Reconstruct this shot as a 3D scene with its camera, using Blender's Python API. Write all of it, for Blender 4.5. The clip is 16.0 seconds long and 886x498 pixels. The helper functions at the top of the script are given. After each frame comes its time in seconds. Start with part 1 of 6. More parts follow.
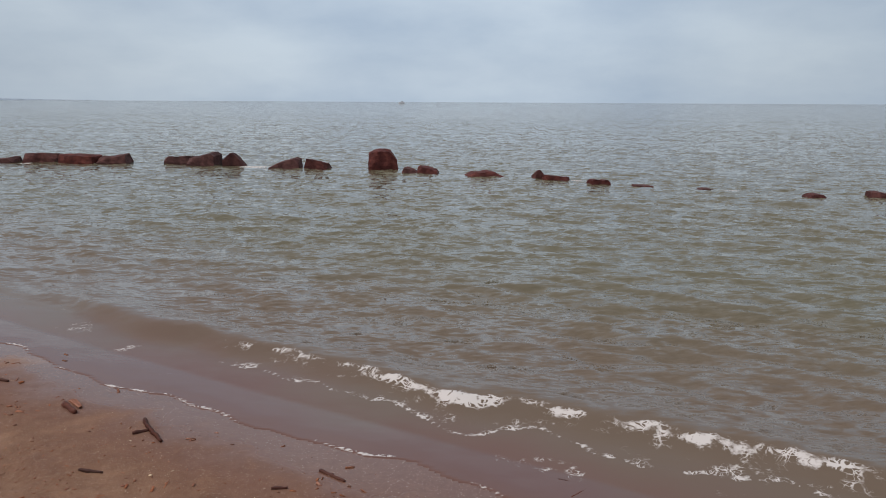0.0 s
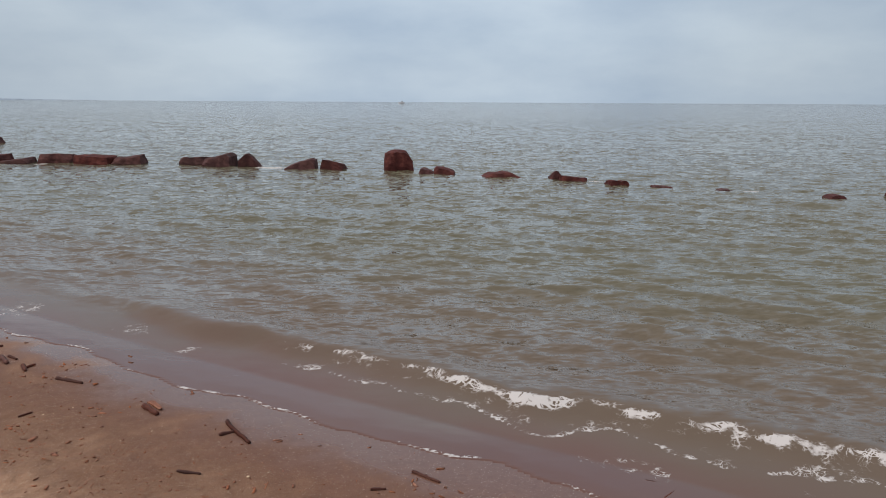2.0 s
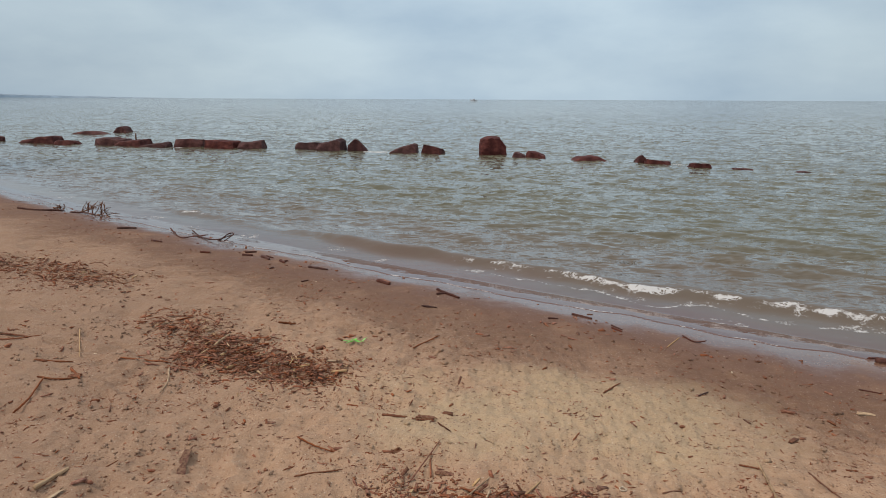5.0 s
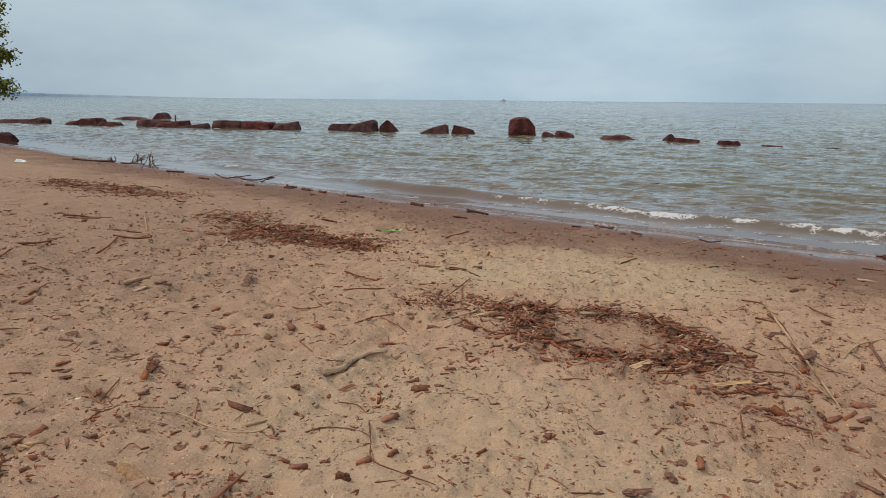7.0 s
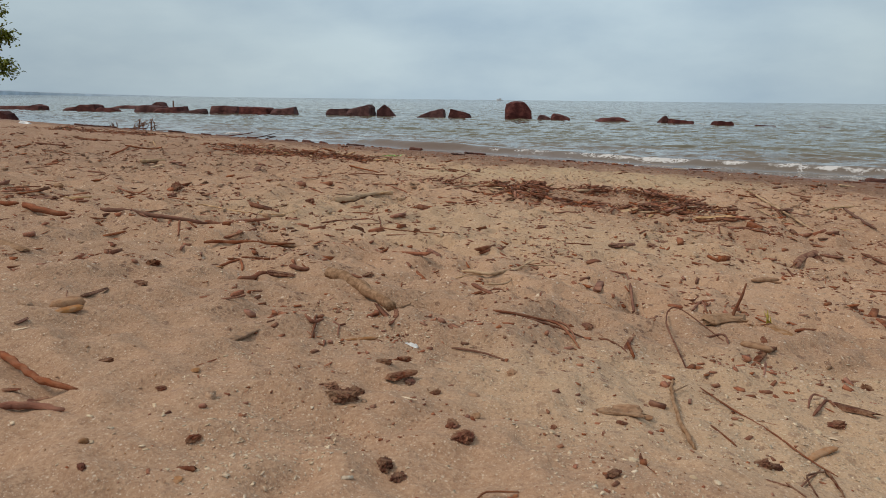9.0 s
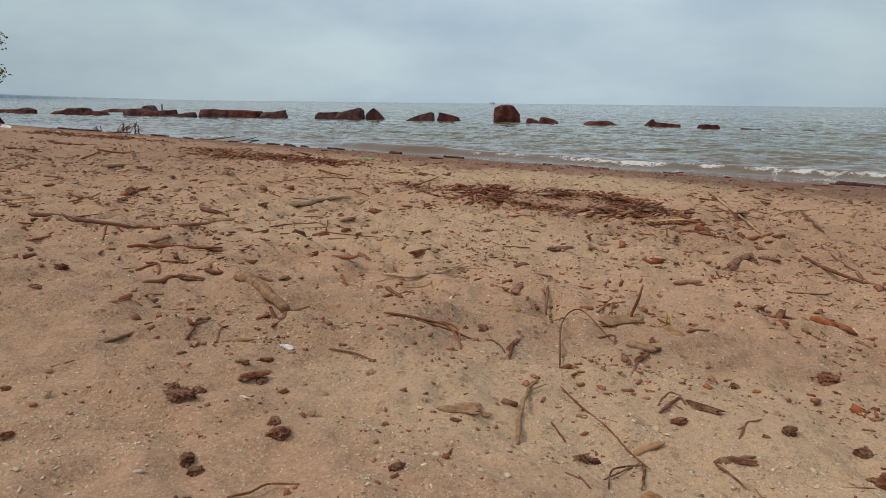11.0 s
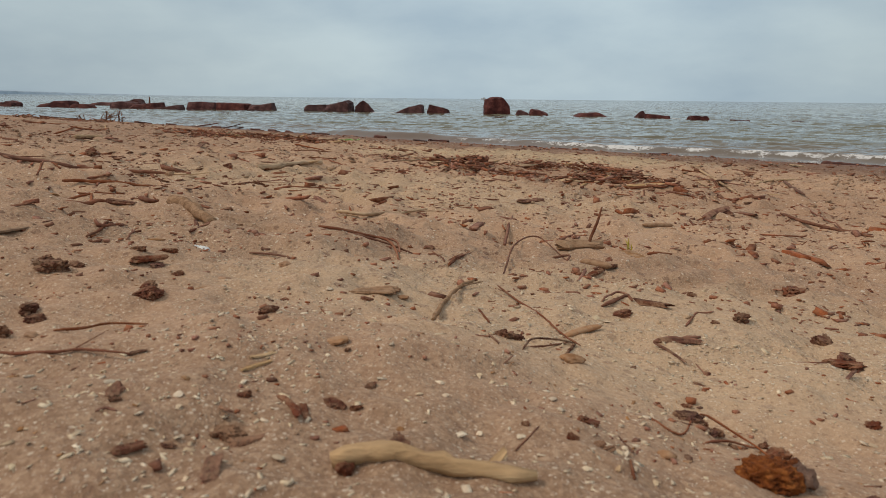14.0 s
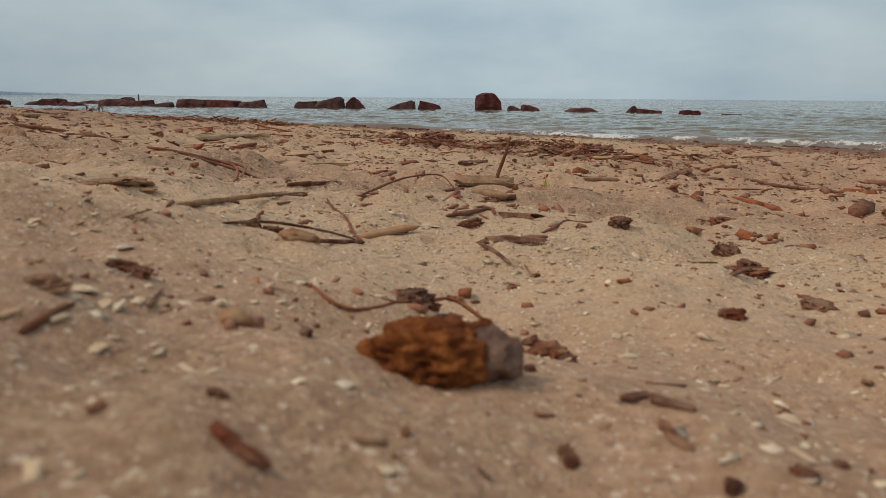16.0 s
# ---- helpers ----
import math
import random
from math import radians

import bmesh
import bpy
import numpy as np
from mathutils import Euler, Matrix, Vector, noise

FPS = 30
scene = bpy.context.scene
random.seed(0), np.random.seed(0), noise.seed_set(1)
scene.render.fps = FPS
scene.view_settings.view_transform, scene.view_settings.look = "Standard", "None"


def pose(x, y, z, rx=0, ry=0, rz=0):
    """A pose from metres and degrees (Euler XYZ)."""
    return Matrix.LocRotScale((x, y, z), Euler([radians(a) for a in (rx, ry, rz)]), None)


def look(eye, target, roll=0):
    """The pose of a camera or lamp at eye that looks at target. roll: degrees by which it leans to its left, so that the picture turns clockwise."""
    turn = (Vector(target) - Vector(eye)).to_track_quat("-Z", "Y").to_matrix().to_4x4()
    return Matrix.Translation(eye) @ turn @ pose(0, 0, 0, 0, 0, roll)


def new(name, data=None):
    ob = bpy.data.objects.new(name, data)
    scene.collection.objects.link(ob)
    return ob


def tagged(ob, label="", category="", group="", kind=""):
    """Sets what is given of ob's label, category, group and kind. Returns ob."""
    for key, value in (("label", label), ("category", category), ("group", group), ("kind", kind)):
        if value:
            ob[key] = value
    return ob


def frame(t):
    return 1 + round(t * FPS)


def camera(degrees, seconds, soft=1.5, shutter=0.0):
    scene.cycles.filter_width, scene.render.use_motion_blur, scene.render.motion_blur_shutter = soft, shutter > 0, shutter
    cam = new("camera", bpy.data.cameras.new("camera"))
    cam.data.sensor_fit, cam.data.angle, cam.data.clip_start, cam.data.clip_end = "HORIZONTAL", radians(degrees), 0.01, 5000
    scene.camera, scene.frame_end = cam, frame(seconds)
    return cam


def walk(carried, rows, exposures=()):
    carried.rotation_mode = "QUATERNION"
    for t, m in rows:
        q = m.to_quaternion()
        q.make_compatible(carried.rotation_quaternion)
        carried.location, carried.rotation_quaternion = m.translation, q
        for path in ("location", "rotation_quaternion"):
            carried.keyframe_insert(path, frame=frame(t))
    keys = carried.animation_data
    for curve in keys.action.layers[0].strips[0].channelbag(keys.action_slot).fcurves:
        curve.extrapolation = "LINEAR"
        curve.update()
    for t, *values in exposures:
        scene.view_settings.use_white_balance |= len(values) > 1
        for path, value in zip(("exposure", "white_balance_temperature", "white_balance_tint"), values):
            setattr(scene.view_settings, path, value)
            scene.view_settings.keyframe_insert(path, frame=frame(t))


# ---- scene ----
cam = camera(67.0, 16.0, soft=0.5)
cam.data.dof.use_dof, cam.data.dof.focus_distance, cam.data.dof.aperture_fstop = True, 2.5, 17.0
PATH = [
    (0, (-0.477, -0.509, 3.324), (-0.501, 1.444, 2.893), 0.3),
    (0.5, (-0.66, -0.249, 3.347), (-0.683, 1.704, 2.915), 0.3),
    (1, (-0.904, -0.153, 3.321), (-0.927, 1.8, 2.89), 0.3),
    (1.5, (-0.966, -0.441, 3.431), (-0.993, 1.511, 2.995), 0.3),
    (2, (-1.286, -0.578, 3.366), (-1.308, 1.375, 2.935), 0.3),
    (2.5, (-1.526, -0.961, 3.334), (-1.545, 0.992, 2.903), 0.3),
    (3, (-1.663, -1.576, 3.335), (-1.681, 0.377, 2.905), 0.3),
    (3.2, (-1.724, -1.859, 3.331), (-1.739, 0.095, 2.903), 0.3),
    (5.3, (-2.409, -4.021, 2.865), (-2.67, -2.088, 2.426), 0.2),
    (5.5, (-2.432, -4.029, 2.778), (-2.712, -2.097, 2.342), 0.2),
    (6, (-2.415, -4.121, 2.5), (-2.716, -2.193, 2.063), 0.4),
    (6.5, (-2.337, -4.41, 2.186), (-2.642, -2.483, 1.747), 0.3),
    (7, (-2.26, -4.804, 1.907), (-2.566, -2.877, 1.471), 0.5),
    (7.5, (-2.254, -5.067, 1.613), (-2.559, -3.139, 1.179), 0.6),
    (8, (-2.3, -5.195, 1.318), (-2.602, -3.266, 0.887), 0.5),
    (8.5, (-2.289, -5.237, 1.138), (-2.587, -3.307, 0.704), 0.6),
    (9, (-2.21, -5.287, 1.053), (-2.505, -3.357, 0.616), 0.6),
    (9.2, (-2.181, -5.312, 1.046), (-2.475, -3.383, 0.61), 0.6),
    (11.3, (-1.96, -5.281, 1.068), (-2.234, -3.347, 0.641), 0.6),
    (11.5, (-1.95, -5.276, 1.069), (-2.225, -3.344, 0.633), 0.6),
    (12, (-1.948, -5.277, 1.037), (-2.219, -3.344, 0.601), 0.5),
    (12.5, (-1.968, -5.273, 1.012), (-2.231, -3.339, 0.575), 0.6),
    (13, (-1.978, -5.25, 0.98), (-2.24, -3.316, 0.542), 0.5),
    (13.5, (-1.955, -5.234, 0.908), (-2.211, -3.299, 0.47), 0.5),
    (14, (-1.883, -5.213, 0.868), (-2.134, -3.278, 0.429), 0.6),
    (14.5, (-1.813, -5.154, 0.841), (-2.059, -3.219, 0.402), 0.6),
    (15, (-1.778, -5.085, 0.812), (-2.021, -3.149, 0.373), 0.6),
    (15.5, (-1.738, -5.014, 0.783), (-1.977, -3.078, 0.343), 0.8),
    (16, (-1.678, -4.971, 0.695), (-1.917, -3.035, 0.254), 0.4),
]
walk(cam, [(t, look(eye, target, roll)) for t, eye, target, roll in PATH],
     [(0, -0.10, 6780, 19), (3, -0.07, 6780, 17), (5.5, -0.03, 6680, 12), (7, -0.05, 6660, 11), (8, -0.04, 6720, 11), (9, -0.13, 6820, 11), (12.5, -0.13, 6900, 11), (16, -0.24, 7080, 11.5)])

# ---- sky, sun, exposure ----
SUN_ELEV, SUN_TURN = 52.0, 255.0      # degrees; clockwise from the lake view
world = bpy.data.worlds.new("overcast")
scene.world = world
world.use_nodes = True
wn, wl = world.node_tree.nodes, world.node_tree.links
wn.clear()
sky = wn.new("ShaderNodeTexSky")
sky.sky_type, sky.sun_disc = "NISHITA", False
sky.sun_elevation, sky.sun_rotation = radians(SUN_ELEV), radians(SUN_TURN)
sky.dust_density, sky.air_density = 3.0, 1.0
sky_bg = wn.new("ShaderNodeBackground")
sky_bg.inputs["Strength"].default_value = 0.12
wl.new(sky.outputs[0], sky_bg.inputs["Color"])
coord = wn.new("ShaderNodeTexCoord")
stretch = wn.new("ShaderNodeMapping")
stretch.inputs["Scale"].default_value = (1.0, 1.0, 2.6)
wl.new(coord.outputs["Generated"], stretch.inputs["Vector"])
cloud = wn.new("ShaderNodeTexNoise")
cloud.inputs["Scale"].default_value, cloud.inputs["Detail"].default_value, cloud.inputs["Roughness"].default_value = 3.1, 7.0, 0.52
wl.new(stretch.outputs[0], cloud.inputs["Vector"])
tone = wn.new("ShaderNodeValToRGB")
tone.color_ramp.elements[0].position, tone.color_ramp.elements[0].color = 0.34, (0.405, 0.555, 0.69, 1)
tone.color_ramp.elements[1].position, tone.color_ramp.elements[1].color = 0.66, (0.575, 0.735, 0.835, 1)
wl.new(cloud.outputs["Fac"], tone.inputs["Fac"])
# an overcast dome is brighter overhead than at the horizon
split = wn.new("ShaderNodeSeparateXYZ")
wl.new(coord.outputs["Generated"], split.inputs[0])
dome = wn.new("ShaderNodeMapRange")
dome.inputs["From Min"].default_value, dome.inputs["From Max"].default_value = 0.12, 1.0
dome.inputs["To Min"].default_value, dome.inputs["To Max"].default_value = 1.0, 1.1
wl.new(split.outputs["Z"], dome.inputs["Value"])
cloud_bg = wn.new("ShaderNodeBackground")
lofty = wn.new("ShaderNodeMapRange")
lofty.interpolation_type = "SMOOTHSTEP"
for k, v in zip(("From Min", "From Max", "To Min", "To Max"), (0.2, 0.65, 0.0, 0.85)):
    lofty.inputs[k].default_value = v
wl.new(split.outputs["Z"], lofty.inputs["Value"])
pale = wn.new("ShaderNodeMix")
pale.data_type = "RGBA"
pale.inputs[7].default_value = (0.62, 0.655, 0.675, 1)
wl.new(lofty.outputs[0], pale.inputs[0])
wl.new(tone.outputs["Color"], pale.inputs[6])
wl.new(pale.outputs[2], cloud_bg.inputs["Color"])
# thicker cloud towards one side
bank = wn.new("ShaderNodeMapRange")
bank.interpolation_type = "SMOOTHSTEP"
for k, v in zip(("From Min", "From Max", "To Min", "To Max"), (-0.62, -0.1, 0.86, 1.05)):
    bank.inputs[k].default_value = v
wl.new(split.outputs["X"], bank.inputs["Value"])
fade = wn.new("ShaderNodeMapRange")
fade.interpolation_type = "SMOOTHSTEP"
for k, v in zip(("From Min", "From Max", "To Min", "To Max"), (0.12, 0.5, 1.0, 0.84)):
    fade.inputs[k].default_value = v
wl.new(split.outputs["X"], fade.inputs["Value"])
sides_of = wn.new("ShaderNodeMath")
sides_of.operation = "MULTIPLY"
wl.new(bank.outputs[0], sides_of.inputs[0])
wl.new(fade.outputs[0], sides_of.inputs[1])
glow = wn.new("ShaderNodeMath")
glow.operation = "MULTIPLY"
wl.new(dome.outputs[0], glow.inputs[0])
wl.new(sides_of.outputs[0], glow.inputs[1])
wl.new(glow.outputs[0], cloud_bg.inputs["Strength"])
veil = wn.new("ShaderNodeMixShader")
veil.inputs["Fac"].default_value = 0.88
wl.new(sky_bg.outputs[0], veil.inputs[1])
wl.new(cloud_bg.outputs[0], veil.inputs[2])
wout = wn.new("ShaderNodeOutputWorld")
wl.new(veil.outputs[0], wout.inputs["Surface"])

sun = new("sun", bpy.data.lights.new("sun", "SUN"))
sun.data.energy, sun.data.angle, sun.data.color = 1.7, radians(16), (1.0, 0.90, 0.78)
_az, _el = radians(SUN_TURN), radians(SUN_ELEV)
sun.matrix_world = look((0, 0, 30), (-math.sin(_az) * math.cos(_el) * 10, -math.cos(_az) * math.cos(_el) * 10, 30 - math.sin(_el) * 10))


# ---- noise on arrays ----
def _hash(ix, iy, seed):
    h = (ix.astype(np.int64) * 374761393 + iy.astype(np.int64) * 668265263 + seed * 1274126177) & 0x7FFFFFFF
    h = ((h ^ (h >> 13)) * 1103515245) & 0x7FFFFFFF
    h = ((h ^ (h >> 15)) * 12345677) & 0x7FFFFFFF
    return ((h ^ (h >> 12)) & 0xFFFFF) / float(0xFFFFF)


def perlin(x, y, seed=0):
    """Gradient noise, about -0.7 to 0.7."""
    x, y = np.asarray(x, float), np.asarray(y, float)
    ix, iy = np.floor(x), np.floor(y)
    fx, fy = x - ix, y - iy
    sx, sy = fx * fx * fx * (fx * (fx * 6 - 15) + 10), fy * fy * fy * (fy * (fy * 6 - 15) + 10)

    def corner(dx, dy):
        a = _hash(ix + dx, iy + dy, seed) * 2 * np.pi
        return np.cos(a) * (fx - dx) + np.sin(a) * (fy - dy)
    low = corner(0, 0) * (1 - sx) + corner(1, 0) * sx
    high = corner(0, 1) * (1 - sx) + corner(1, 1) * sx
    return low * (1 - sy) + high * sy


def pits(x, y, cell, seed):
    """Hollows of uneven size on a jittered grid: 0 outside, up to 1 in the middle of one."""
    x, y = np.asarray(x, float) / cell, np.asarray(y, float) / cell
    ix, iy = np.floor(x), np.floor(y)
    best = np.zeros_like(x)
    for dx in (-1, 0, 1):
        for dy in (-1, 0, 1):
            a, b, c = (_hash(ix + dx, iy + dy, seed + k) for k in (0, 1, 2))
            d = np.hypot(x - ix - dx - a, y - iy - dy - b) / (0.25 + 0.45 * c)
            best = np.maximum(best, np.clip(1 - d * d, 0, 1) * (c > 0.25) * (0.4 + 0.6 * c))
    return best


def step(a, b, v):
    t = np.clip((np.asarray(v, float) - a) / (b - a), 0, 1)
    return t * t * (3 - 2 * t)


# ---- the lie of the land ----
def inland(x, y):
    """Metres from the waterline up the beach; negative on the lake."""
    x = np.clip(np.asarray(x, float), -60, 30)
    line = 4.6 - 0.5 * x + 0.004 * x * x
    return (np.maximum(line, 1.2) - y) / 1.118


RISE_AT = (-60, -25, -6, -1.5, 0, 1, 2.5, 4.5, 6.5, 8, 9.5, 12, 40)
RISE_TO = (-2.5, -1.6, -0.55, -0.12, 0.097, 0.226, 0.276, 0.366, 0.425, 0.51, 0.685, 0.79, 1.3)


def beach(x, y):
    """The smooth height of the sand."""
    x, y = np.asarray(x, float), np.asarray(y, float)
    u = inland(x, y)
    z = sum(np.interp(u + k, RISE_AT, RISE_TO) for k in (-0.5, -0.25, 0, 0.25, 0.5)) / 5
    z = z + 0.033 * np.clip(-(x + 2.5), -4, 6) * np.clip(u / 8, 0, 1)
    for bx, by, wide, up in ((-2.05, -4.68, 0.16, 0.035), (-1.80, -4.74, 0.11, 0.022), (-2.05, -3.95, 0.2, 0.012), (-3.5, -3.15, 0.35, 0.030), (-1.78, -4.55, 0.18, -0.03), (-1.76, -4.86, 0.16, -0.016), (-3.45, -2.35, 0.35, -0.045), (-3.75, -3.0, 0.4, 0.02), (-1.5, -0.5, 0.5, -0.02), (-1.87, -0.4, 0.17, -0.045), (-2.25, -0.75, 0.15, 0.02), (-1.5, -0.1, 0.12, 0.012)):
        z = z + up * np.exp(-((x - bx) ** 2 + (y - by) ** 2) / (2 * wide * wide))
    return z


def sand_z(x, y):
    """The height of the sand with its hollows, heaps and grains."""
    x, y = np.asarray(x, float), np.asarray(y, float)
    u = inland(x, y)
    dry = step(0.9, 3.2, u)
    near = np.exp(-(((x + 1.8) / 1.1) ** 2 + ((y + 4.75) / 0.75) ** 2))
    z = beach(x, y)
    z = z + (0.25 + 0.75 * dry) * 0.018 * perlin(x / 0.9, y / 0.9, 3) * (1 - 0.6 * near)
    z = z + dry * (0.036 * perlin(x / 0.30, y / 0.24, 5) + 0.030 * perlin(x / 0.11, y / 0.10, 7)) * (1 - 0.55 * near)
    z = z + (0.06 + 0.94 * dry) * (0.0085 * perlin(x / 0.042, y / 0.042, 9) + 0.0022 * perlin(x / 0.017, y / 0.017, 11))
    z = z + dry * (0.045 * (0.22 - np.abs(perlin(x / 0.17, y / 0.14, 13))) + 0.024 * (0.22 - np.abs(perlin(x / 0.08, y / 0.07, 15)))) * step(-0.4, 0.25, perlin(x / 1.1, y / 1.1, 17)) * (1 - 0.75 * near)
    trod = dry * step(-0.35, 0.3, perlin(x / 1.7, y / 1.7, 21)) * (1 - 0.8 * near)
    z = z - trod * (0.032 * pits(x, y, 0.28, 31) + 0.026 * pits(x, y, 0.13, 41)) * (1 - 0.45 * step(-3.0, -3.8, y)) * (1 - 0.6 * np.exp(-(((x + 1.9) / 1.6) ** 2 + ((y - 1.5) / 0.9) ** 2)))
    z = z - dry * 0.05 * pits(x, y, 0.62, 47) ** 2 * step(-1.6, -3.2, x) * step(-2.9, -2.2, y)
    return z


def sz(x, y):
    return float(sand_z(np.array([x]), np.array([y]))[0])


# ---- materials ----
def tree_of(name):
    m = bpy.data.materials.new(name)
    m.use_nodes = True
    n = m.node_tree.nodes
    return m, n, m.node_tree.links, n["Principled BSDF"]


def put_noise(n, l, vector, scale, detail=4.0, rough=0.55):
    t = n.new("ShaderNodeTexNoise")
    t.inputs["Scale"].default_value, t.inputs["Detail"].default_value, t.inputs["Roughness"].default_value = scale, detail, rough
    l.new(vector, t.inputs["Vector"])
    return t.outputs["Fac"]


def put_ramp(n, l, fac, stops):
    r = n.new("ShaderNodeValToRGB")
    e = r.color_ramp.elements
    while len(e) < len(stops):
        e.new(0.5)
    for k, (at, c) in zip(e, stops):
        k.position, k.color = at, (*c, 1) if len(c) == 3 else c
    l.new(fac, r.inputs["Fac"])
    return r.outputs["Color"]


def put_mix(n, l, fac, a, b, blend="MIX"):
    m = n.new("ShaderNodeMix")
    m.data_type, m.blend_type = "RGBA", blend
    for sock, v in ((m.inputs[0], fac), (m.inputs[6], a), (m.inputs[7], b)):
        if isinstance(v, (int, float)):
            sock.default_value = v
        elif isinstance(v, tuple):
            sock.default_value = (*v, 1)
        else:
            l.new(v, sock)
    return m.outputs[2]


def put_math(n, l, op, a, b=0.0, c=0.0, clamp=False):
    m = n.new("ShaderNodeMath")
    m.operation, m.use_clamp = op, clamp
    for sock, v in zip(m.inputs, (a, b, c)):
        if isinstance(v, (int, float)):
            sock.default_value = v
        else:
            l.new(v, sock)
    return m.outputs[0]


def put_range(n, l, v, a, b, to0=0.0, to1=1.0):
    m = n.new("ShaderNodeMapRange")
    m.interpolation_type = "SMOOTHSTEP"
    for k, val in zip(("From Min", "From Max", "To Min", "To Max"), (a, b, to0, to1)):
        m.inputs[k].default_value = val
    l.new(v, m.inputs["Value"])
    return m.outputs[0]


def put_bump(n, l, height, strength, distance, after=None):
    b = n.new("ShaderNodeBump")
    b.inputs["Strength"].default_value, b.inputs["Distance"].default_value = strength, distance
    l.new(height, b.inputs["Height"])
    if after is not None:
        l.new(after, b.inputs["Normal"])
    return b.outputs["Normal"]


def put_inland(n, l):
    """inland() as nodes."""
    g = n.new("ShaderNodeNewGeometry")
    s = n.new("ShaderNodeSeparateXYZ")
    l.new(g.outputs["Position"], s.inputs[0])
    along = put_math(n, l, "MAXIMUM", put_math(n, l, "MINIMUM", s.outputs["X"], 30.0), -60.0)
    q = put_math(n, l, "MULTIPLY_ADD", along, 0.004, -0.5)
    line = put_math(n, l, "MAXIMUM", put_math(n, l, "MULTIPLY_ADD", q, along, 4.6), 1.2)
    return g.outputs["Position"], put_math(n, l, "DIVIDE", put_math(n, l, "SUBTRACT", line, s.outputs["Y"]), 1.118)


def sand_material():
    m, n, l, bsdf = tree_of("sand")
    at, u = put_inland(n, l)
    patch = put_noise(n, l, at, 0.9, 5, 0.6)
    mid = put_noise(n, l, at, 7.0, 5, 0.65)
    clod = put_noise(n, l, at, 26.0, 5, 0.7)
    speck = put_noise(n, l, at, 75.0, 3, 0.75)
    grain = put_noise(n, l, at, 160.0, 3, 0.7)
    fine = put_noise(n, l, at, 620.0, 2, 0.6)
    dry = put_ramp(n, l, mid, [(0.25, (0.36, 0.208, 0.121)), (0.5, (0.452, 0.272, 0.164)), (0.75, (0.52, 0.335, 0.212))])
    damp = put_ramp(n, l, mid, [(0.3, (0.140, 0.064, 0.034)), (0.7, (0.200, 0.098, 0.054))])
    wet = put_ramp(n, l, mid, [(0.3, (0.128, 0.058, 0.040)), (0.7, (0.155, 0.074, 0.052))])
    # the shore's edge wavers
    wob = put_math(n, l, "ADD", u, put_math(n, l, "MULTIPLY_ADD", patch, 2.2, -1.1))
    wob2 = put_math(n, l, "ADD", wob, put_math(n, l, "MULTIPLY_ADD", mid, 1.6, -0.8))
    c = put_mix(n, l, put_range(n, l, wob2, 2.1, 4.1), damp, dry)
    c = put_mix(n, l, put_range(n, l, wob, 0.7, 1.9), wet, c)
    # pinker, firmer sand along the beach to one side
    sx = n.new("ShaderNodeSeparateXYZ")
    l.new(at, sx.inputs[0])
    c = put_mix(n, l, put_math(n, l, "MULTIPLY", put_range(n, l, put_math(n, l, "ADD", sx.outputs["X"], put_math(n, l, "MULTIPLY_ADD", patch, 5.0, -2.5)), -3.0, -6.5), put_range(n, l, wob2, 1.8, 4.2, 0.0, 0.8)), c, (0.250, 0.138, 0.084))
    # paler, cleaner sand in a broad swathe, redder damp sand near the drift
    sy = sx.outputs["Y"]

    def zone(cx, cy, rx, ry):
        q = put_math(n, l, "ADD", put_math(n, l, "POWER", put_math(n, l, "ABSOLUTE", put_math(n, l, "DIVIDE", put_math(n, l, "SUBTRACT", sx.outputs["X"], cx), rx)), 2.0), put_math(n, l, "POWER", put_math(n, l, "ABSOLUTE", put_math(n, l, "DIVIDE", put_math(n, l, "SUBTRACT", sy, cy), ry)), 2.0))
        return put_range(n, l, put_math(n, l, "ADD", q, put_math(n, l, "MULTIPLY_ADD", patch, 1.6, -0.8)), 1.2, 0.2)
    c = put_mix(n, l, put_math(n, l, "MULTIPLY", zone(-1.9, 1.5, 2.1, 1.2), 0.7), c, (0.50, 0.375, 0.225))
    c = put_mix(n, l, put_math(n, l, "MULTIPLY", zone(-2.5, -2.0, 1.5, 1.0), 0.5), c, (0.50, 0.365, 0.228))
    c = put_mix(n, l, put_math(n, l, "MULTIPLY", zone(-0.9, -1.3, 1.2, 1.0), 0.55), c, (0.30, 0.165, 0.096))
    c = put_mix(n, l, put_math(n, l, "MULTIPLY", zone(-1.9, -0.4, 0.95, 0.75), 0.65), c, (0.235, 0.115, 0.062))
    c = put_mix(n, l, put_math(n, l, "MULTIPLY", zone(-4.9, 2.15, 1.0, 0.5), 0.6), c, (0.245, 0.122, 0.068))
    c = put_mix(n, l, put_math(n, l, "MULTIPLY", zone(-9.4, 5.0, 1.6, 0.7), 0.5), c, (0.235, 0.12, 0.068))
    # coarser, browner sand high on the beach, darker in one corner
    c = put_mix(n, l, put_math(n, l, "MULTIPLY", put_range(n, l, put_math(n, l, "ADD", sy, put_math(n, l, "MULTIPLY_ADD", patch, 1.6, -0.8)), -3.1, -4.0), 0.68), c, (0.285, 0.165, 0.098))
    c = put_mix(n, l, put_math(n, l, "MULTIPLY", zone(-2.05, -5.0, 0.42, 0.34), 0.6), c, (0.215, 0.122, 0.070))
    # pale haze of dust in the air, painted into the sand's colour
    c = put_mix(n, l, put_math(n, l, "MULTIPLY", zone(-1.72, -4.25, 0.7, 0.42), 0.75), c, (0.50, 0.348, 0.218))
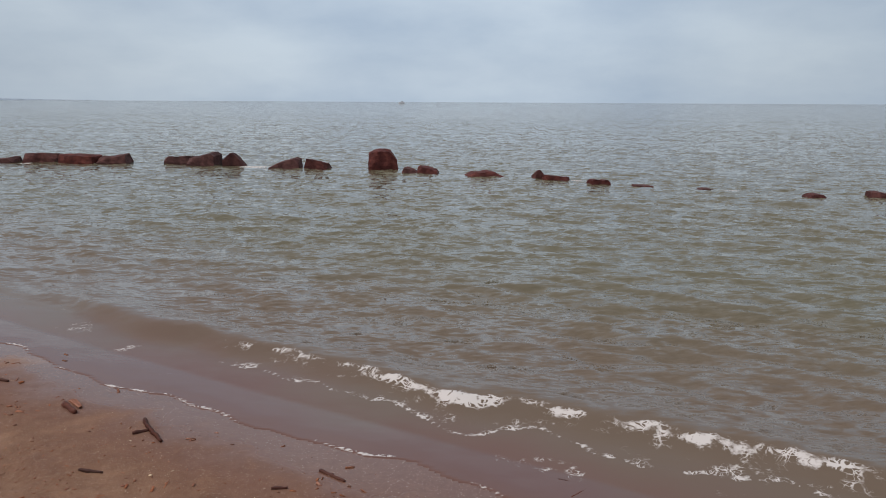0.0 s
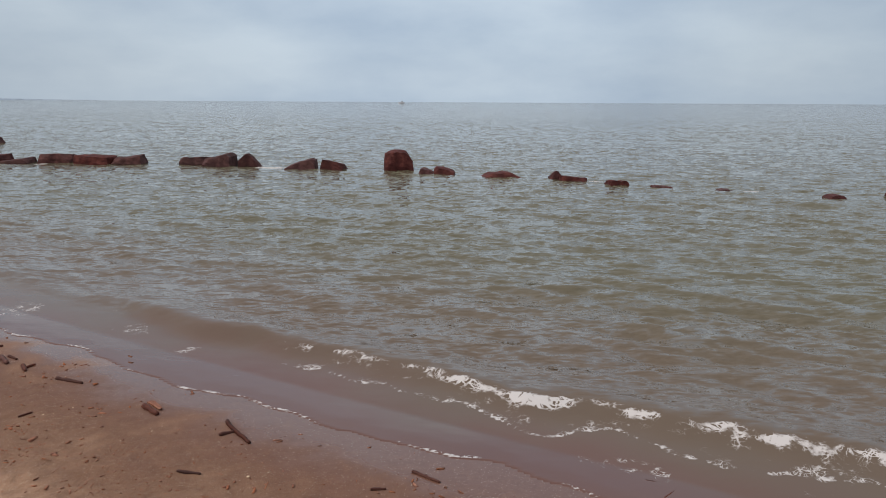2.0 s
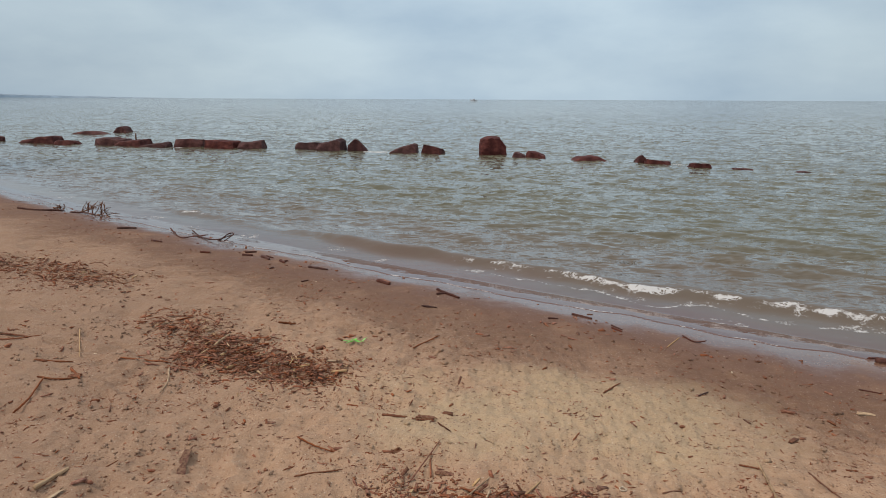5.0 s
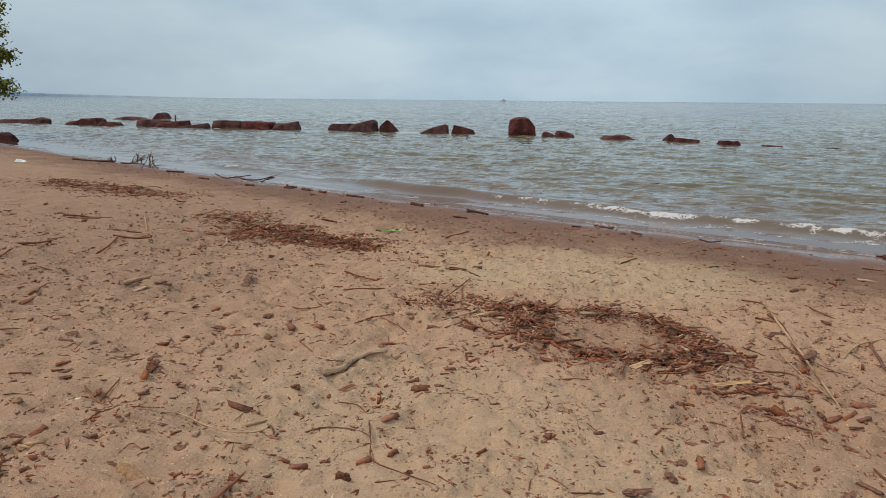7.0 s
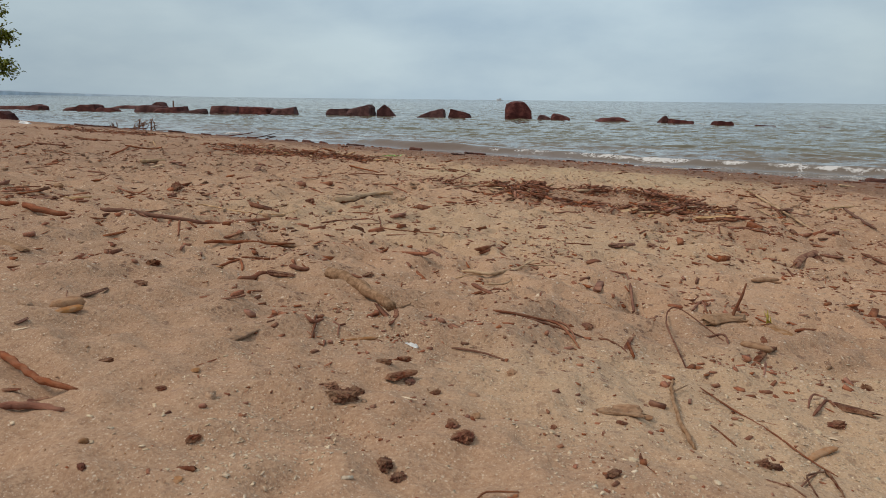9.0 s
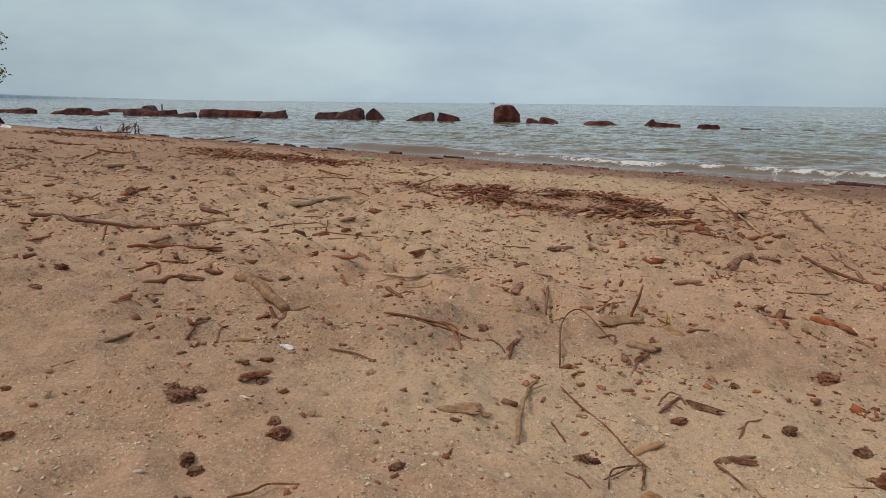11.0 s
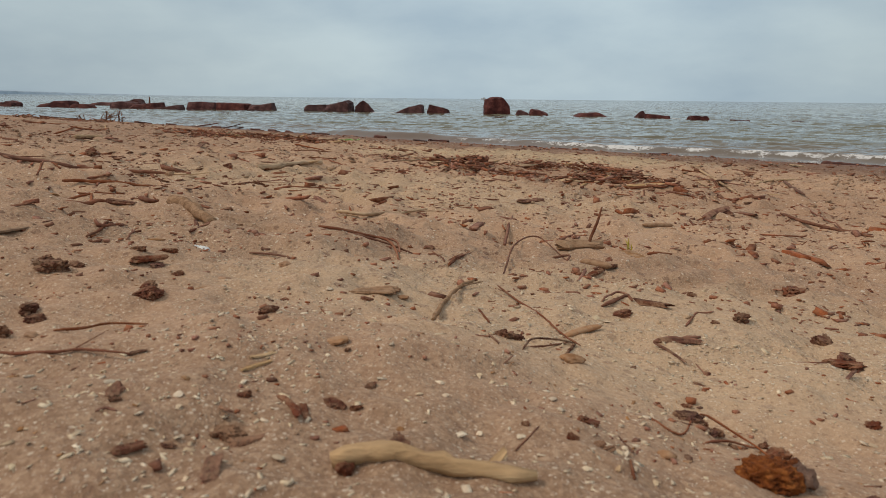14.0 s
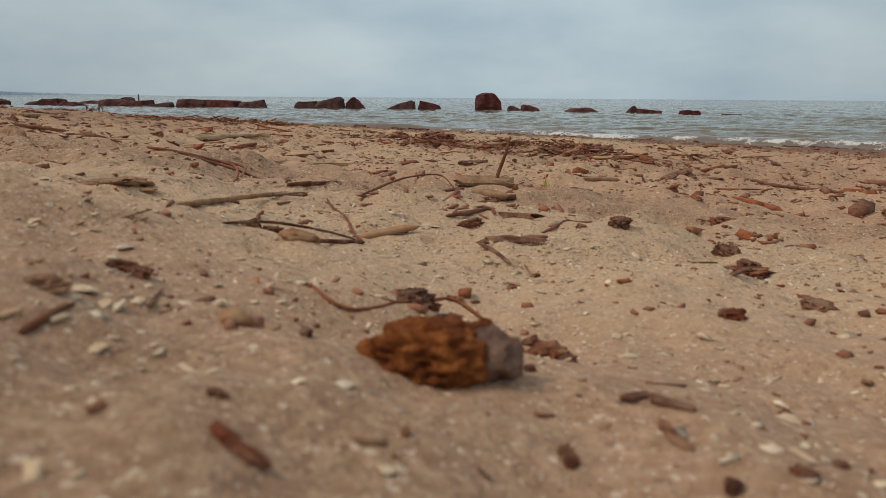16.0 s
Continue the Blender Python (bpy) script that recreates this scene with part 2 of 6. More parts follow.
    # darker brown towards the near edge
    c = put_mix(n, l, put_math(n, l, "MULTIPLY", put_range(n, l, put_math(n, l, "ADD", sy, put_math(n, l, "MULTIPLY_ADD", mid, 0.2, -0.1)), -4.72, -4.86), 0.5), c, (0.215, 0.122, 0.070))
    # reddish damp patches higher up
    c = put_mix(n, l, put_math(n, l, "MULTIPLY", put_range(n, l, patch, 0.52, 0.72), 0.45), c, (0.36, 0.205, 0.125))
    c = put_mix(n, l, put_math(n, l, "MULTIPLY", put_range(n, l, grain, 0.35, 0.75, 0.0, 0.45), put_range(n, l, wob, 1.2, 3.4, 0.15, 1.0)), c, (0.62, 0.435, 0.29))
    c = put_mix(n, l, put_math(n, l, "MULTIPLY", put_range(n, l, clod, 0.52, 0.68), 0.22), c, (0.30, 0.17, 0.105))
    c = put_mix(n, l, put_math(n, l, "MULTIPLY", put_range(n, l, speck, 0.60, 0.70), put_range(n, l, wob, 1.0, 3.5, 0.2, 0.5)), c, (0.20, 0.105, 0.062))
    c = put_mix(n, l, put_range(n, l, fine, 0.56, 0.70, 0.0, 0.22), c, (0.26, 0.15, 0.09))
    # crumbs too small to be pieces, thicker on the trodden beach than on the smooth sand high up
    trodden = put_range(n, l, sy, -4.75, -4.0, 0.3, 1.0)
    def specks(scale, share, radius):
        """Crisp spots: a share of the cells, each of its own size."""
        v = n.new("ShaderNodeTexVoronoi")
        v.inputs["Scale"].default_value = scale
        l.new(at, v.inputs["Vector"])
        pick = n.new("ShaderNodeSeparateXYZ")
        l.new(v.outputs["Color"], pick.inputs[0])
        reach = put_math(n, l, "MULTIPLY_ADD", pick.outputs["Y"], radius, 0.08)
        return put_math(n, l, "MULTIPLY", put_math(n, l, "LESS_THAN", v.outputs["Distance"], reach), put_math(n, l, "LESS_THAN", pick.outputs["X"], share))
    lively = put_math(n, l, "MULTIPLY", trodden, put_range(n, l, wob, 0.8, 2.0, 0.15, 1.0))
    drift = put_range(n, l, put_noise(n, l, at, 2.2, 4, 0.6), 0.35, 0.65, 0.3, 1.0)
    lively = put_math(n, l, "MULTIPLY", lively, drift)
    c = put_mix(n, l, put_math(n, l, "MULTIPLY", specks(48.0, 0.36, 0.36), put_math(n, l, "MULTIPLY", lively, 0.8)), c, (0.150, 0.070, 0.042))
    c = put_mix(n, l, put_math(n, l, "MULTIPLY", specks(110.0, 0.52, 0.36), put_math(n, l, "MULTIPLY", lively, 0.7)), c, (0.175, 0.088, 0.054))
    c = put_mix(n, l, put_math(n, l, "MULTIPLY", specks(85.0, 0.13, 0.30), put_range(n, l, sy, -4.6, -3.6, 0.0, 0.8)), c, (0.66, 0.55, 0.44))
    c = put_mix(n, l, put_math(n, l, "MULTIPLY", specks(260.0, 0.20, 0.36), put_range(n, l, wob, 0.8, 2.0, 0.1, 0.6)), c, (0.62, 0.51, 0.40))
    c = put_mix(n, l, put_math(n, l, "MULTIPLY", specks(230.0, 0.30, 0.34), 0.5), c, (0.20, 0.105, 0.066))
    bits = put_noise(n, l, at, 380.0, 2, 0.8)
    c = put_mix(n, l, put_math(n, l, "MULTIPLY", put_range(n, l, bits, 0.61, 0.68), put_range(n, l, wob, 1.0, 3.0, 0.1, 0.55)), c, (0.74, 0.63, 0.52))
    c = put_mix(n, l, put_math(n, l, "MULTIPLY", put_range(n, l, bits, 0.38, 0.31), 0.5), c, (0.16, 0.085, 0.055))
    l.new(c, bsdf.inputs["Base Color"])
    l.new(put_range(n, l, wob, 0.3, 1.3, 0.10, 0.9), bsdf.inputs["Roughness"])
    nb = put_bump(n, l, clod, 0.9, 0.030)
    l.new(put_math(n, l, "MULTIPLY", trodden, 0.016), nb.node.inputs["Distance"])
    nb = put_bump(n, l, speck, 0.7, 0.006, nb)
    l.new(put_range(n, l, sy, -4.6, -3.6, 0.003, 0.0065), nb.node.inputs["Distance"])
    nb = put_bump(n, l, grain, 0.6, 0.0028, nb)
    nb = put_bump(n, l, fine, 0.4, 0.0007, nb)
    flat = n.new("ShaderNodeNewGeometry").outputs["Normal"]
    mixn = n.new("ShaderNodeMix")
    mixn.data_type = "VECTOR"
    l.new(put_range(n, l, wob, 0.5, 1.6, 0.04, 1.0), mixn.inputs[0])
    l.new(flat, mixn.inputs[4])
    l.new(nb, mixn.inputs[5])
    l.new(mixn.outputs[1], bsdf.inputs["Normal"])
    return m


def water_material():
    m, n, l, bsdf = tree_of("lake_water")
    at, u = put_inland(n, l)
    big = put_noise(n, l, at, 0.35, 3, 0.5)
    depth = put_math(n, l, "ADD", u, put_math(n, l, "MULTIPLY_ADD", big, 3.0, -1.5))
    c = put_mix(n, l, put_range(n, l, depth, -9.0, -1.2), (0.124, 0.117, 0.076), (0.140, 0.105, 0.077))
    c = put_mix(n, l, put_range(n, l, depth, -1.8, 0.0), c, (0.145, 0.076, 0.062))
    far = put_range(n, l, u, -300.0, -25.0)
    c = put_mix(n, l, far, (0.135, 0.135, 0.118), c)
    foam = n.new("ShaderNodeAttribute")
    foam.attribute_name = "foam"
    # solid white where it is thick, a torn net of bubbles where it thins out
    warp = n.new("ShaderNodeTexNoise")
    warp.inputs["Scale"].default_value, warp.inputs["Detail"].default_value = 3.5, 4.0
    l.new(at, warp.inputs["Vector"])
    moved = n.new("ShaderNodeMix")
    moved.data_type, moved.blend_type = "RGBA", "LINEAR_LIGHT"
    moved.inputs[0].default_value = 0.16
    l.new(at, moved.inputs[6])
    l.new(warp.outputs["Color"], moved.inputs[7])

    def net(scale):
        v = n.new("ShaderNodeTexVoronoi")
        v.feature = "DISTANCE_TO_EDGE"
        v.inputs["Scale"].default_value = scale
        l.new(moved.outputs[2], v.inputs["Vector"])
        return v.outputs["Distance"]
    thin = put_math(n, l, "MULTIPLY", put_range(n, l, foam.outputs["Fac"], 0.05, 0.8), 0.20)
    holes = put_math(n, l, "MINIMUM", net(6.5), put_math(n, l, "MULTIPLY", net(15.0), 1.3))
    lace = put_range(n, l, put_math(n, l, "SUBTRACT", thin, holes), -0.05, 0.04)
    patchy = put_range(n, l, put_math(n, l, "ADD", foam.outputs["Fac"], put_math(n, l, "MULTIPLY_ADD", put_noise(n, l, at, 5.0, 5, 0.65), 1.6, -0.8)), 0.22, 0.5)
    solid = put_range(n, l, put_math(n, l, "ADD", foam.outputs["Fac"], put_math(n, l, "MULTIPLY_ADD", put_noise(n, l, at, 11.0, 5, 0.7), 1.0, -0.5)), 0.66, 1.0)
    mask = put_math(n, l, "MULTIPLY", put_math(n, l, "MAXIMUM", put_math(n, l, "MULTIPLY", lace, patchy), solid), put_range(n, l, foam.outputs["Fac"], 0.03, 0.15))
    c = put_mix(n, l, mask, c, (0.60, 0.585, 0.57))
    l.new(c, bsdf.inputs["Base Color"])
    bsdf.inputs["IOR"].default_value = 1.333
    l.new(put_math(n, l, "MULTIPLY_ADD", mask, 0.6, 0.035), bsdf.inputs["Roughness"])
    wide = n.new("ShaderNodeMapping")
    wide.inputs["Rotation"].default_value, wide.inputs["Scale"].default_value = (0, 0, radians(22)), (0.5, 1.25, 1)
    l.new(at, wide.inputs["Vector"])

    def ripple(scale, detail):
        t = n.new("ShaderNodeTexNoise")
        t.inputs["Scale"].default_value, t.inputs["Detail"].default_value, t.inputs["Roughness"].default_value = scale, detail, 0.6
        l.new(wide.outputs[0], t.inputs["Vector"])
        return t.outputs["Color"]

    def vec(op, a, b):
        v = n.new("ShaderNodeVectorMath")
        v.operation = op
        for sock, val in zip(v.inputs, (a, b)):
            if isinstance(val, tuple):
                sock.default_value = val
            elif val is not None:
                l.new(val, sock)
        return v.outputs[0]
    both = vec("ADD", vec("MULTIPLY", vec("SUBTRACT", ripple(2.6, 5), (0.5, 0.5, 0.5)), (0.75, 1.5, 0)), vec("MULTIPLY", vec("SUBTRACT", ripple(9.0, 4), (0.5, 0.5, 0.5)), (0.9, 1.7, 0)))
    gusts = put_math(n, l, "MULTIPLY", put_range(n, l, put_noise(n, l, wide.outputs[0], 0.12, 4, 0.6), 0.25, 0.75, 0.6, 1.4), put_math(n, l, "ADD", put_range(n, l, u, -2.6, -1.1, 1.0, 0.05), put_range(n, l, u, -120.0, -15.0, 0.3, 0.0)))
    scaled = n.new("ShaderNodeVectorMath")
    scaled.operation = "SCALE"
    l.new(both, scaled.inputs[0])
    l.new(gusts, scaled.inputs["Scale"])
    tilt = vec("NORMALIZE", vec("ADD", n.new("ShaderNodeNewGeometry").outputs["Normal"], scaled.outputs[0]), None)
    l.new(tilt, bsdf.inputs["Normal"])
    return m


def plain_material(name, stops, scale, rough=0.8, bump=0.5, depth=0.004, stretch_to=(1, 1, 1), own=0.25, local=True, dust=0.0):
    """A two-scale noise of the given colours with relief, varied from piece to piece."""
    m, n, l, bsdf = tree_of(name)
    src = n.new("ShaderNodeTexCoord").outputs["Object"] if local else n.new("ShaderNodeNewGeometry").outputs["Position"]
    mp = n.new("ShaderNodeMapping")
    mp.inputs["Scale"].default_value = stretch_to
    l.new(src, mp.inputs["Vector"])
    a, b = put_noise(n, l, mp.outputs[0], scale, 6, 0.65), put_noise(n, l, mp.outputs[0], scale * 6.3, 4, 0.6)
    c = put_ramp(n, l, a, stops)
    c = put_mix(n, l, 0.3, c, put_ramp(n, l, b, [(0.3, (0.25, 0.25, 0.25)), (0.7, (0.9, 0.9, 0.9))]), "OVERLAY")
    info = n.new("ShaderNodeObjectInfo")
    isl = n.new("ShaderNodeNewGeometry")
    r = put_math(n, l, "FRACT", put_math(n, l, "ADD", info.outputs["Random"], isl.outputs["Random Per Island"]))
    hsv = n.new("ShaderNodeHueSaturation")
    l.new(put_math(n, l, "MULTIPLY_ADD", r, 2 * own, 1 - own), hsv.inputs["Value"])
    l.new(put_math(n, l, "MULTIPLY_ADD", put_math(n, l, "FRACT", put_math(n, l, "MULTIPLY", r, 7.7)), 0.3, 0.82), hsv.inputs["Saturation"])
    l.new(c, hsv.inputs["Color"])
    out = hsv.outputs[0]
    if dust:                                              # dry sand clinging in patches
        clung = put_noise(n, l, n.new("ShaderNodeNewGeometry").outputs["Position"], 55.0, 5, 0.7)
        out = put_mix(n, l, put_math(n, l, "MULTIPLY", put_range(n, l, clung, 0.40, 0.62), dust), out, (0.40, 0.25, 0.152))
    l.new(out, bsdf.inputs["Base Color"])
    bsdf.inputs["Roughness"].default_value = rough
    bsdf.inputs["Specular IOR Level"].default_value = 0.5 if rough < 0.6 else 0.2
    nb = put_bump(n, l, a, bump, depth * 2)
    l.new(put_bump(n, l, b, bump, depth, nb), bsdf.inputs["Normal"])
    return m


SAND = sand_material()
WATER = water_material()
ROCK = plain_material("wet_sandstone", [(0.3, (0.036, 0.010, 0.009)), (0.5, (0.080, 0.024, 0.021)), (0.72, (0.165, 0.060, 0.050))], 2.2, 0.7, 0.8, 0.03, own=0.18)
WOOD_DARK = plain_material("damp_brown_driftwood", [(0.3, (0.095, 0.027, 0.013)), (0.5, (0.20, 0.064, 0.031)), (0.75, (0.33, 0.138, 0.072))], 22, 0.85, 0.8, 0.003, (0.22, 1, 1), 0.3, dust=0.2)
WOOD_PALE = plain_material("bleached_driftwood", [(0.36, (0.20, 0.115, 0.058)), (0.48, (0.46, 0.30, 0.165)), (0.72, (0.60, 0.42, 0.25))], 20, 0.85, 0.9, 0.003, (0.22, 1, 1), 0.15, dust=0.12)
WOOD_WET = plain_material("wet_dark_driftwood", [(0.3, (0.040, 0.013, 0.009)), (0.5, (0.085, 0.027, 0.017)), (0.75, (0.15, 0.058, 0.036))], 22, 0.6, 0.8, 0.003, (0.22, 1, 1), 0.3)
BARK = plain_material("red_brown_bark", [(0.3, (0.070, 0.022, 0.013)), (0.55, (0.150, 0.050, 0.029)), (0.8, (0.26, 0.108, 0.062))], 30, 0.9, 0.9, 0.004, own=0.3, dust=0.5)
ROOT = plain_material("sand_caked_root", [(0.3, (0.16, 0.085, 0.045)), (0.5, (0.27, 0.155, 0.088)), (0.75, (0.36, 0.22, 0.13))], 60, 0.9, 0.9, 0.003, (0.5, 1, 1), 0.15, dust=0.9)
STONE = plain_material("brown_beach_pebble", [(0.3, (0.20, 0.095, 0.045)), (0.55, (0.30, 0.155, 0.075)), (0.8, (0.38, 0.215, 0.115))], 18, 0.9, 0.6, 0.002, own=0.25, dust=0.75)
CHIP = plain_material("weathered_wood_chips", [(0.3, (0.115, 0.036, 0.020)), (0.5, (0.245, 0.084, 0.045)), (0.75, (0.37, 0.170, 0.098))], 40, 0.9, 0.5, 0.002, own=0.38, local=False, dust=0.22)
SHELL = plain_material("broken_white_shell", [(0.3, (0.50, 0.38, 0.26)), (0.6, (0.66, 0.53, 0.38)), (0.8, (0.78, 0.68, 0.54))], 60, 0.7, 0.3, 0.001, own=0.25, local=False, dust=0.4)
LEAF = plain_material("green_leaf", [(0.3, (0.11, 0.135, 0.014)), (0.55, (0.22, 0.23, 0.03)), (0.8, (0.33, 0.31, 0.06))], 3.0, 0.6, 0.2, 0.002, own=0.4, local=False)


# ---- mesh helpers ----
def mesh_of(name, verts, faces, material, smooth=False):
    me = bpy.data.meshes.new(name)
    me.from_pydata([tuple(map(float, v)) for v in verts], [], faces)
    me.materials.append(material)
    if smooth:
        me.polygons.foreach_set("use_smooth", [True] * len(me.polygons))
    me.update()
    return me


def sheet(name, X, Y, Z, material):
    """A grid of points as one smooth surface."""
    rows, cols = X.shape
    me = bpy.data.meshes.new(name)
    co = np.stack([X, Y, Z], -1).reshape(-1, 3).astype(np.float32)
    i = np.arange(rows * cols).reshape(rows, cols)
    quad = np.stack([i[:-1, :-1], i[:-1, 1:], i[1:, 1:], i[1:, :-1]], -1).reshape(-1, 4).astype(np.int32)
    me.vertices.add(len(co))
    me.vertices.foreach_set("co", co.ravel())
    me.loops.add(quad.size)
    me.loops.foreach_set("vertex_index", quad.ravel())
    me.polygons.add(len(quad))
    me.polygons.foreach_set("loop_start", np.arange(0, quad.size, 4, dtype=np.int32))
    me.polygons.foreach_set("use_smooth", np.ones(len(quad), bool))
    me.materials.append(material)
    me.update(calc_edges=True)
    return me


def spread(*runs):
    """Coordinates from runs of (from, to, spacing); the spacing glides between unlike runs."""
    out = []
    for a, b, d in runs:
        out.extend(np.arange(a, b - d * 0.5, d))
    out.append(runs[-1][1])
    return np.array(out)


def part(name, me, parent, label=""):
    ob = new(name, me)
    ob.parent = parent
    return tagged(ob, label) if label else ob


# ---- ground: one sheet of sand, on under the lake ----
gx = spread((-3000, -300, 300), (-300, -60, 30), (-60, -22, 2), (-22, -12, 0.25), (-12, -6.5, 0.06), (-6.5, -3.6, 0.027), (-3.6, -2.5, 0.015), (-2.5, -1.2, 0.0066), (-1.2, -0.4, 0.015), (-0.4, 2.4, 0.03), (2.4, 3.6, 0.06), (3.6, 12, 0.25), (12, 60, 2), (60, 300, 30), (300, 3000, 300))
gy = spread((-3000, -300, 300), (-300, -40, 20), (-40, -8, 1), (-8, -5.4, 0.1), (-5.4, -5.0, 0.02), (-5.0, -4.2, 0.006), (-4.2, -3.2, 0.012), (-3.2, -1.0, 0.018), (-1.0, 2.4, 0.03), (2.4, 9, 0.06), (9, 20, 0.2), (20, 60, 2), (60, 300, 30), (300, 3000, 300))
GX, GY = np.meshgrid(gx, gy)
ground = tagged(new("ground", sheet("ground", GX, GY, sand_z(GX, GY), SAND)), "trodden tan beach sand, dark and wet along the waterline", "beach sand", kind="structure")


# ---- lake: one sheet of waves to the horizon ----
def crest(x):
    """How far off the waterline the wave breaks."""
    return 1.75 + 0.35 * perlin(x / 3.1, x * 0 + 4.2, 51) + 0.16 * perlin(x / 0.9, x * 0 + 1.3, 52)


def lake(x, y):
    """Height and foam of the lake."""
    u = inland(x, y)
    d = -u
    z = np.zeros_like(x)
    rng = np.random.RandomState(7)
    away = step(0.5, 5, d) * (1 - 0.9 * step(30, 160, d))
    for k in range(26):
        wave = 0.42 * 1.115 ** k
        turn_by = radians(63 + rng.uniform(-34, 34))      # from the open lake onto the beach
        kx, ky = math.cos(turn_by) * 2 * np.pi / wave, math.sin(turn_by) * 2 * np.pi / wave
        ph = kx * x + ky * y + 2.2 * perlin(x / (wave * 3.1), y / (wave * 2.3), 60 + k) * 2 + rng.uniform(0, 6.28)
        s = np.sin(ph)
        gust = 0.45 + 1.1 * np.clip(perlin(x / (wave * 5), y / (wave * 5), 160 + k) + 0.4, 0, 1)
        z = z + (0.0084 * wave ** 0.75) * (0.28 if wave > 2 else 0.7 if wave > 1.2 else 1.1) * gust * (s + 0.3 * np.cos(2 * ph))
    z = z * away
    # the breaker and the wave behind it
    c = crest(x)
    strong = 0.10 + 0.9 * step(-8.2, -5.6, x + 0.6 * perlin(x / 1.3, x * 0 + 9.1, 71)) + 0.5 * np.exp(-((x + 10.5) / 1.3) ** 2)
    broken = step(-4.3, -2.5, x + 0.5 * perlin(x / 0.8, x * 0 + 3.7, 77))
    off = d - c
    z = z + strong * (0.155 - 0.04 * broken) * np.where(off < 0, np.exp(-(off / 0.26) ** 2), np.exp(-(off / 0.6) ** 2))
    off2 = d - c - 2.6 - 0.5 * perlin(x / 2.2, x * 0 + 7.7, 73)
    z = z + 0.09 * np.exp(-(off2 / 0.6) ** 2) * (0.5 + perlin(x / 3.0, y * 0 + 3.3, 75))
    # thin wash running up the sand in lobes
    edge = 0.18 + 0.42 * perlin(x / 1.9, x * 0 + 2.2, 81) + 0.16 * perlin(x / 0.5, x * 0 + 5.2, 82)
    bed = beach(x, y) + 0.25 * 0.018 * perlin(x / 0.9, y / 0.9, 3)
    film = 0.010 * step(0.0, 0.35, edge - u) + 0.004
    z = np.where(u < edge, np.maximum(z + 0.02, bed + film), bed - 0.03 - 0.1 * step(0, 2, u - edge))
    # white water: the roll on the crest, the torn foam that runs before it, a thin line at the wash's edge
    roll = np.where(off < -0.12, np.exp(-((off + 0.12) / 0.13) ** 2), np.exp(-((off + 0.12) / 0.10) ** 2)) * (0.38 + 1.0 * perlin(x / 0.8, y / 0.25, 91))
    front = 0.62 + 0.35 * perlin(x / 0.9, x * 0 + 8.8, 96) + 0.12 * perlin(x / 0.25, x * 0 + 1.8, 99)      # how far it runs
    run = step(-front - 0.04, -front + 0.03, off) * step(0.05, -0.1, off)
    spread_foam = run * (0.20 + 0.30 * np.exp(-((off + front) / 0.05) ** 2) + 0.38 * perlin(x / 0.7, y / 0.35, 92) - 0.08 * np.clip(-off, 0, 1))
    white = broken * np.maximum(roll, spread_foam)
    white = np.maximum(white, 0.8 * roll * np.exp(-((x + 10.5) / 1.2) ** 2))
    for fx, fy, wide, deep in ((-10.5, 33.4, 0.9, 0.45), (-23.2, 35.0, 0.5, 0.25), (5.0, 28.3, 0.45, 0.3), (10.2, 25.3, 0.5, 0.2)):      # water breaking on the stones
        white = np.maximum(white, 0.75 * np.exp(-((x - fx) / wide) ** 2 - ((y - fy) / deep) ** 2))
    line = np.exp(-((edge - u - 0.05) / 0.028) ** 2) * step(-0.25, 0.15, perlin(x / 0.9, x * 0 + 6.1, 93))
    white = np.maximum(white, 0.6 * line)
    white = np.maximum(white, 0.30 * step(0.1, 0.5, perlin(x / 1.1, y / 0.5, 95)) * step(0, 0.4, edge - u) * (1 - step(1.2, 2.2, d)))
    z = z + 0.035 * step(0.5, 1.0, white) * (perlin(x / 0.10, y / 0.10, 97) + 0.5 * perlin(x / 0.05, y / 0.05, 98) + 0.5) * (off > -0.5) * (d > 0.45)
    return z, np.clip(white, 0, 1)


wy = np.concatenate([spread((0.5, 2.8, 0.08), (2.8, 11, 0.033)), 11 + 0.03 * (1.0125 ** np.arange(1, 560) - 1) / 0.0125])
wy = wy[wy < 4600]
ws = np.concatenate([np.linspace(-9, -1.25, 30)[:-1], np.linspace(-1.25, 0.75, 500), np.linspace(0.75, 9, 30)[1:]])
WS, WY = np.meshgrid(ws, wy)
WX = -1.5 + WS * (WY + 9)
WZ, FOAM = lake(WX, WY)
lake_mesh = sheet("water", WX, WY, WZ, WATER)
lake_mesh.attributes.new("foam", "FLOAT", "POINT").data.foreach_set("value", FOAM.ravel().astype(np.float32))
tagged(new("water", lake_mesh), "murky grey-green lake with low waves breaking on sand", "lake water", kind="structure")


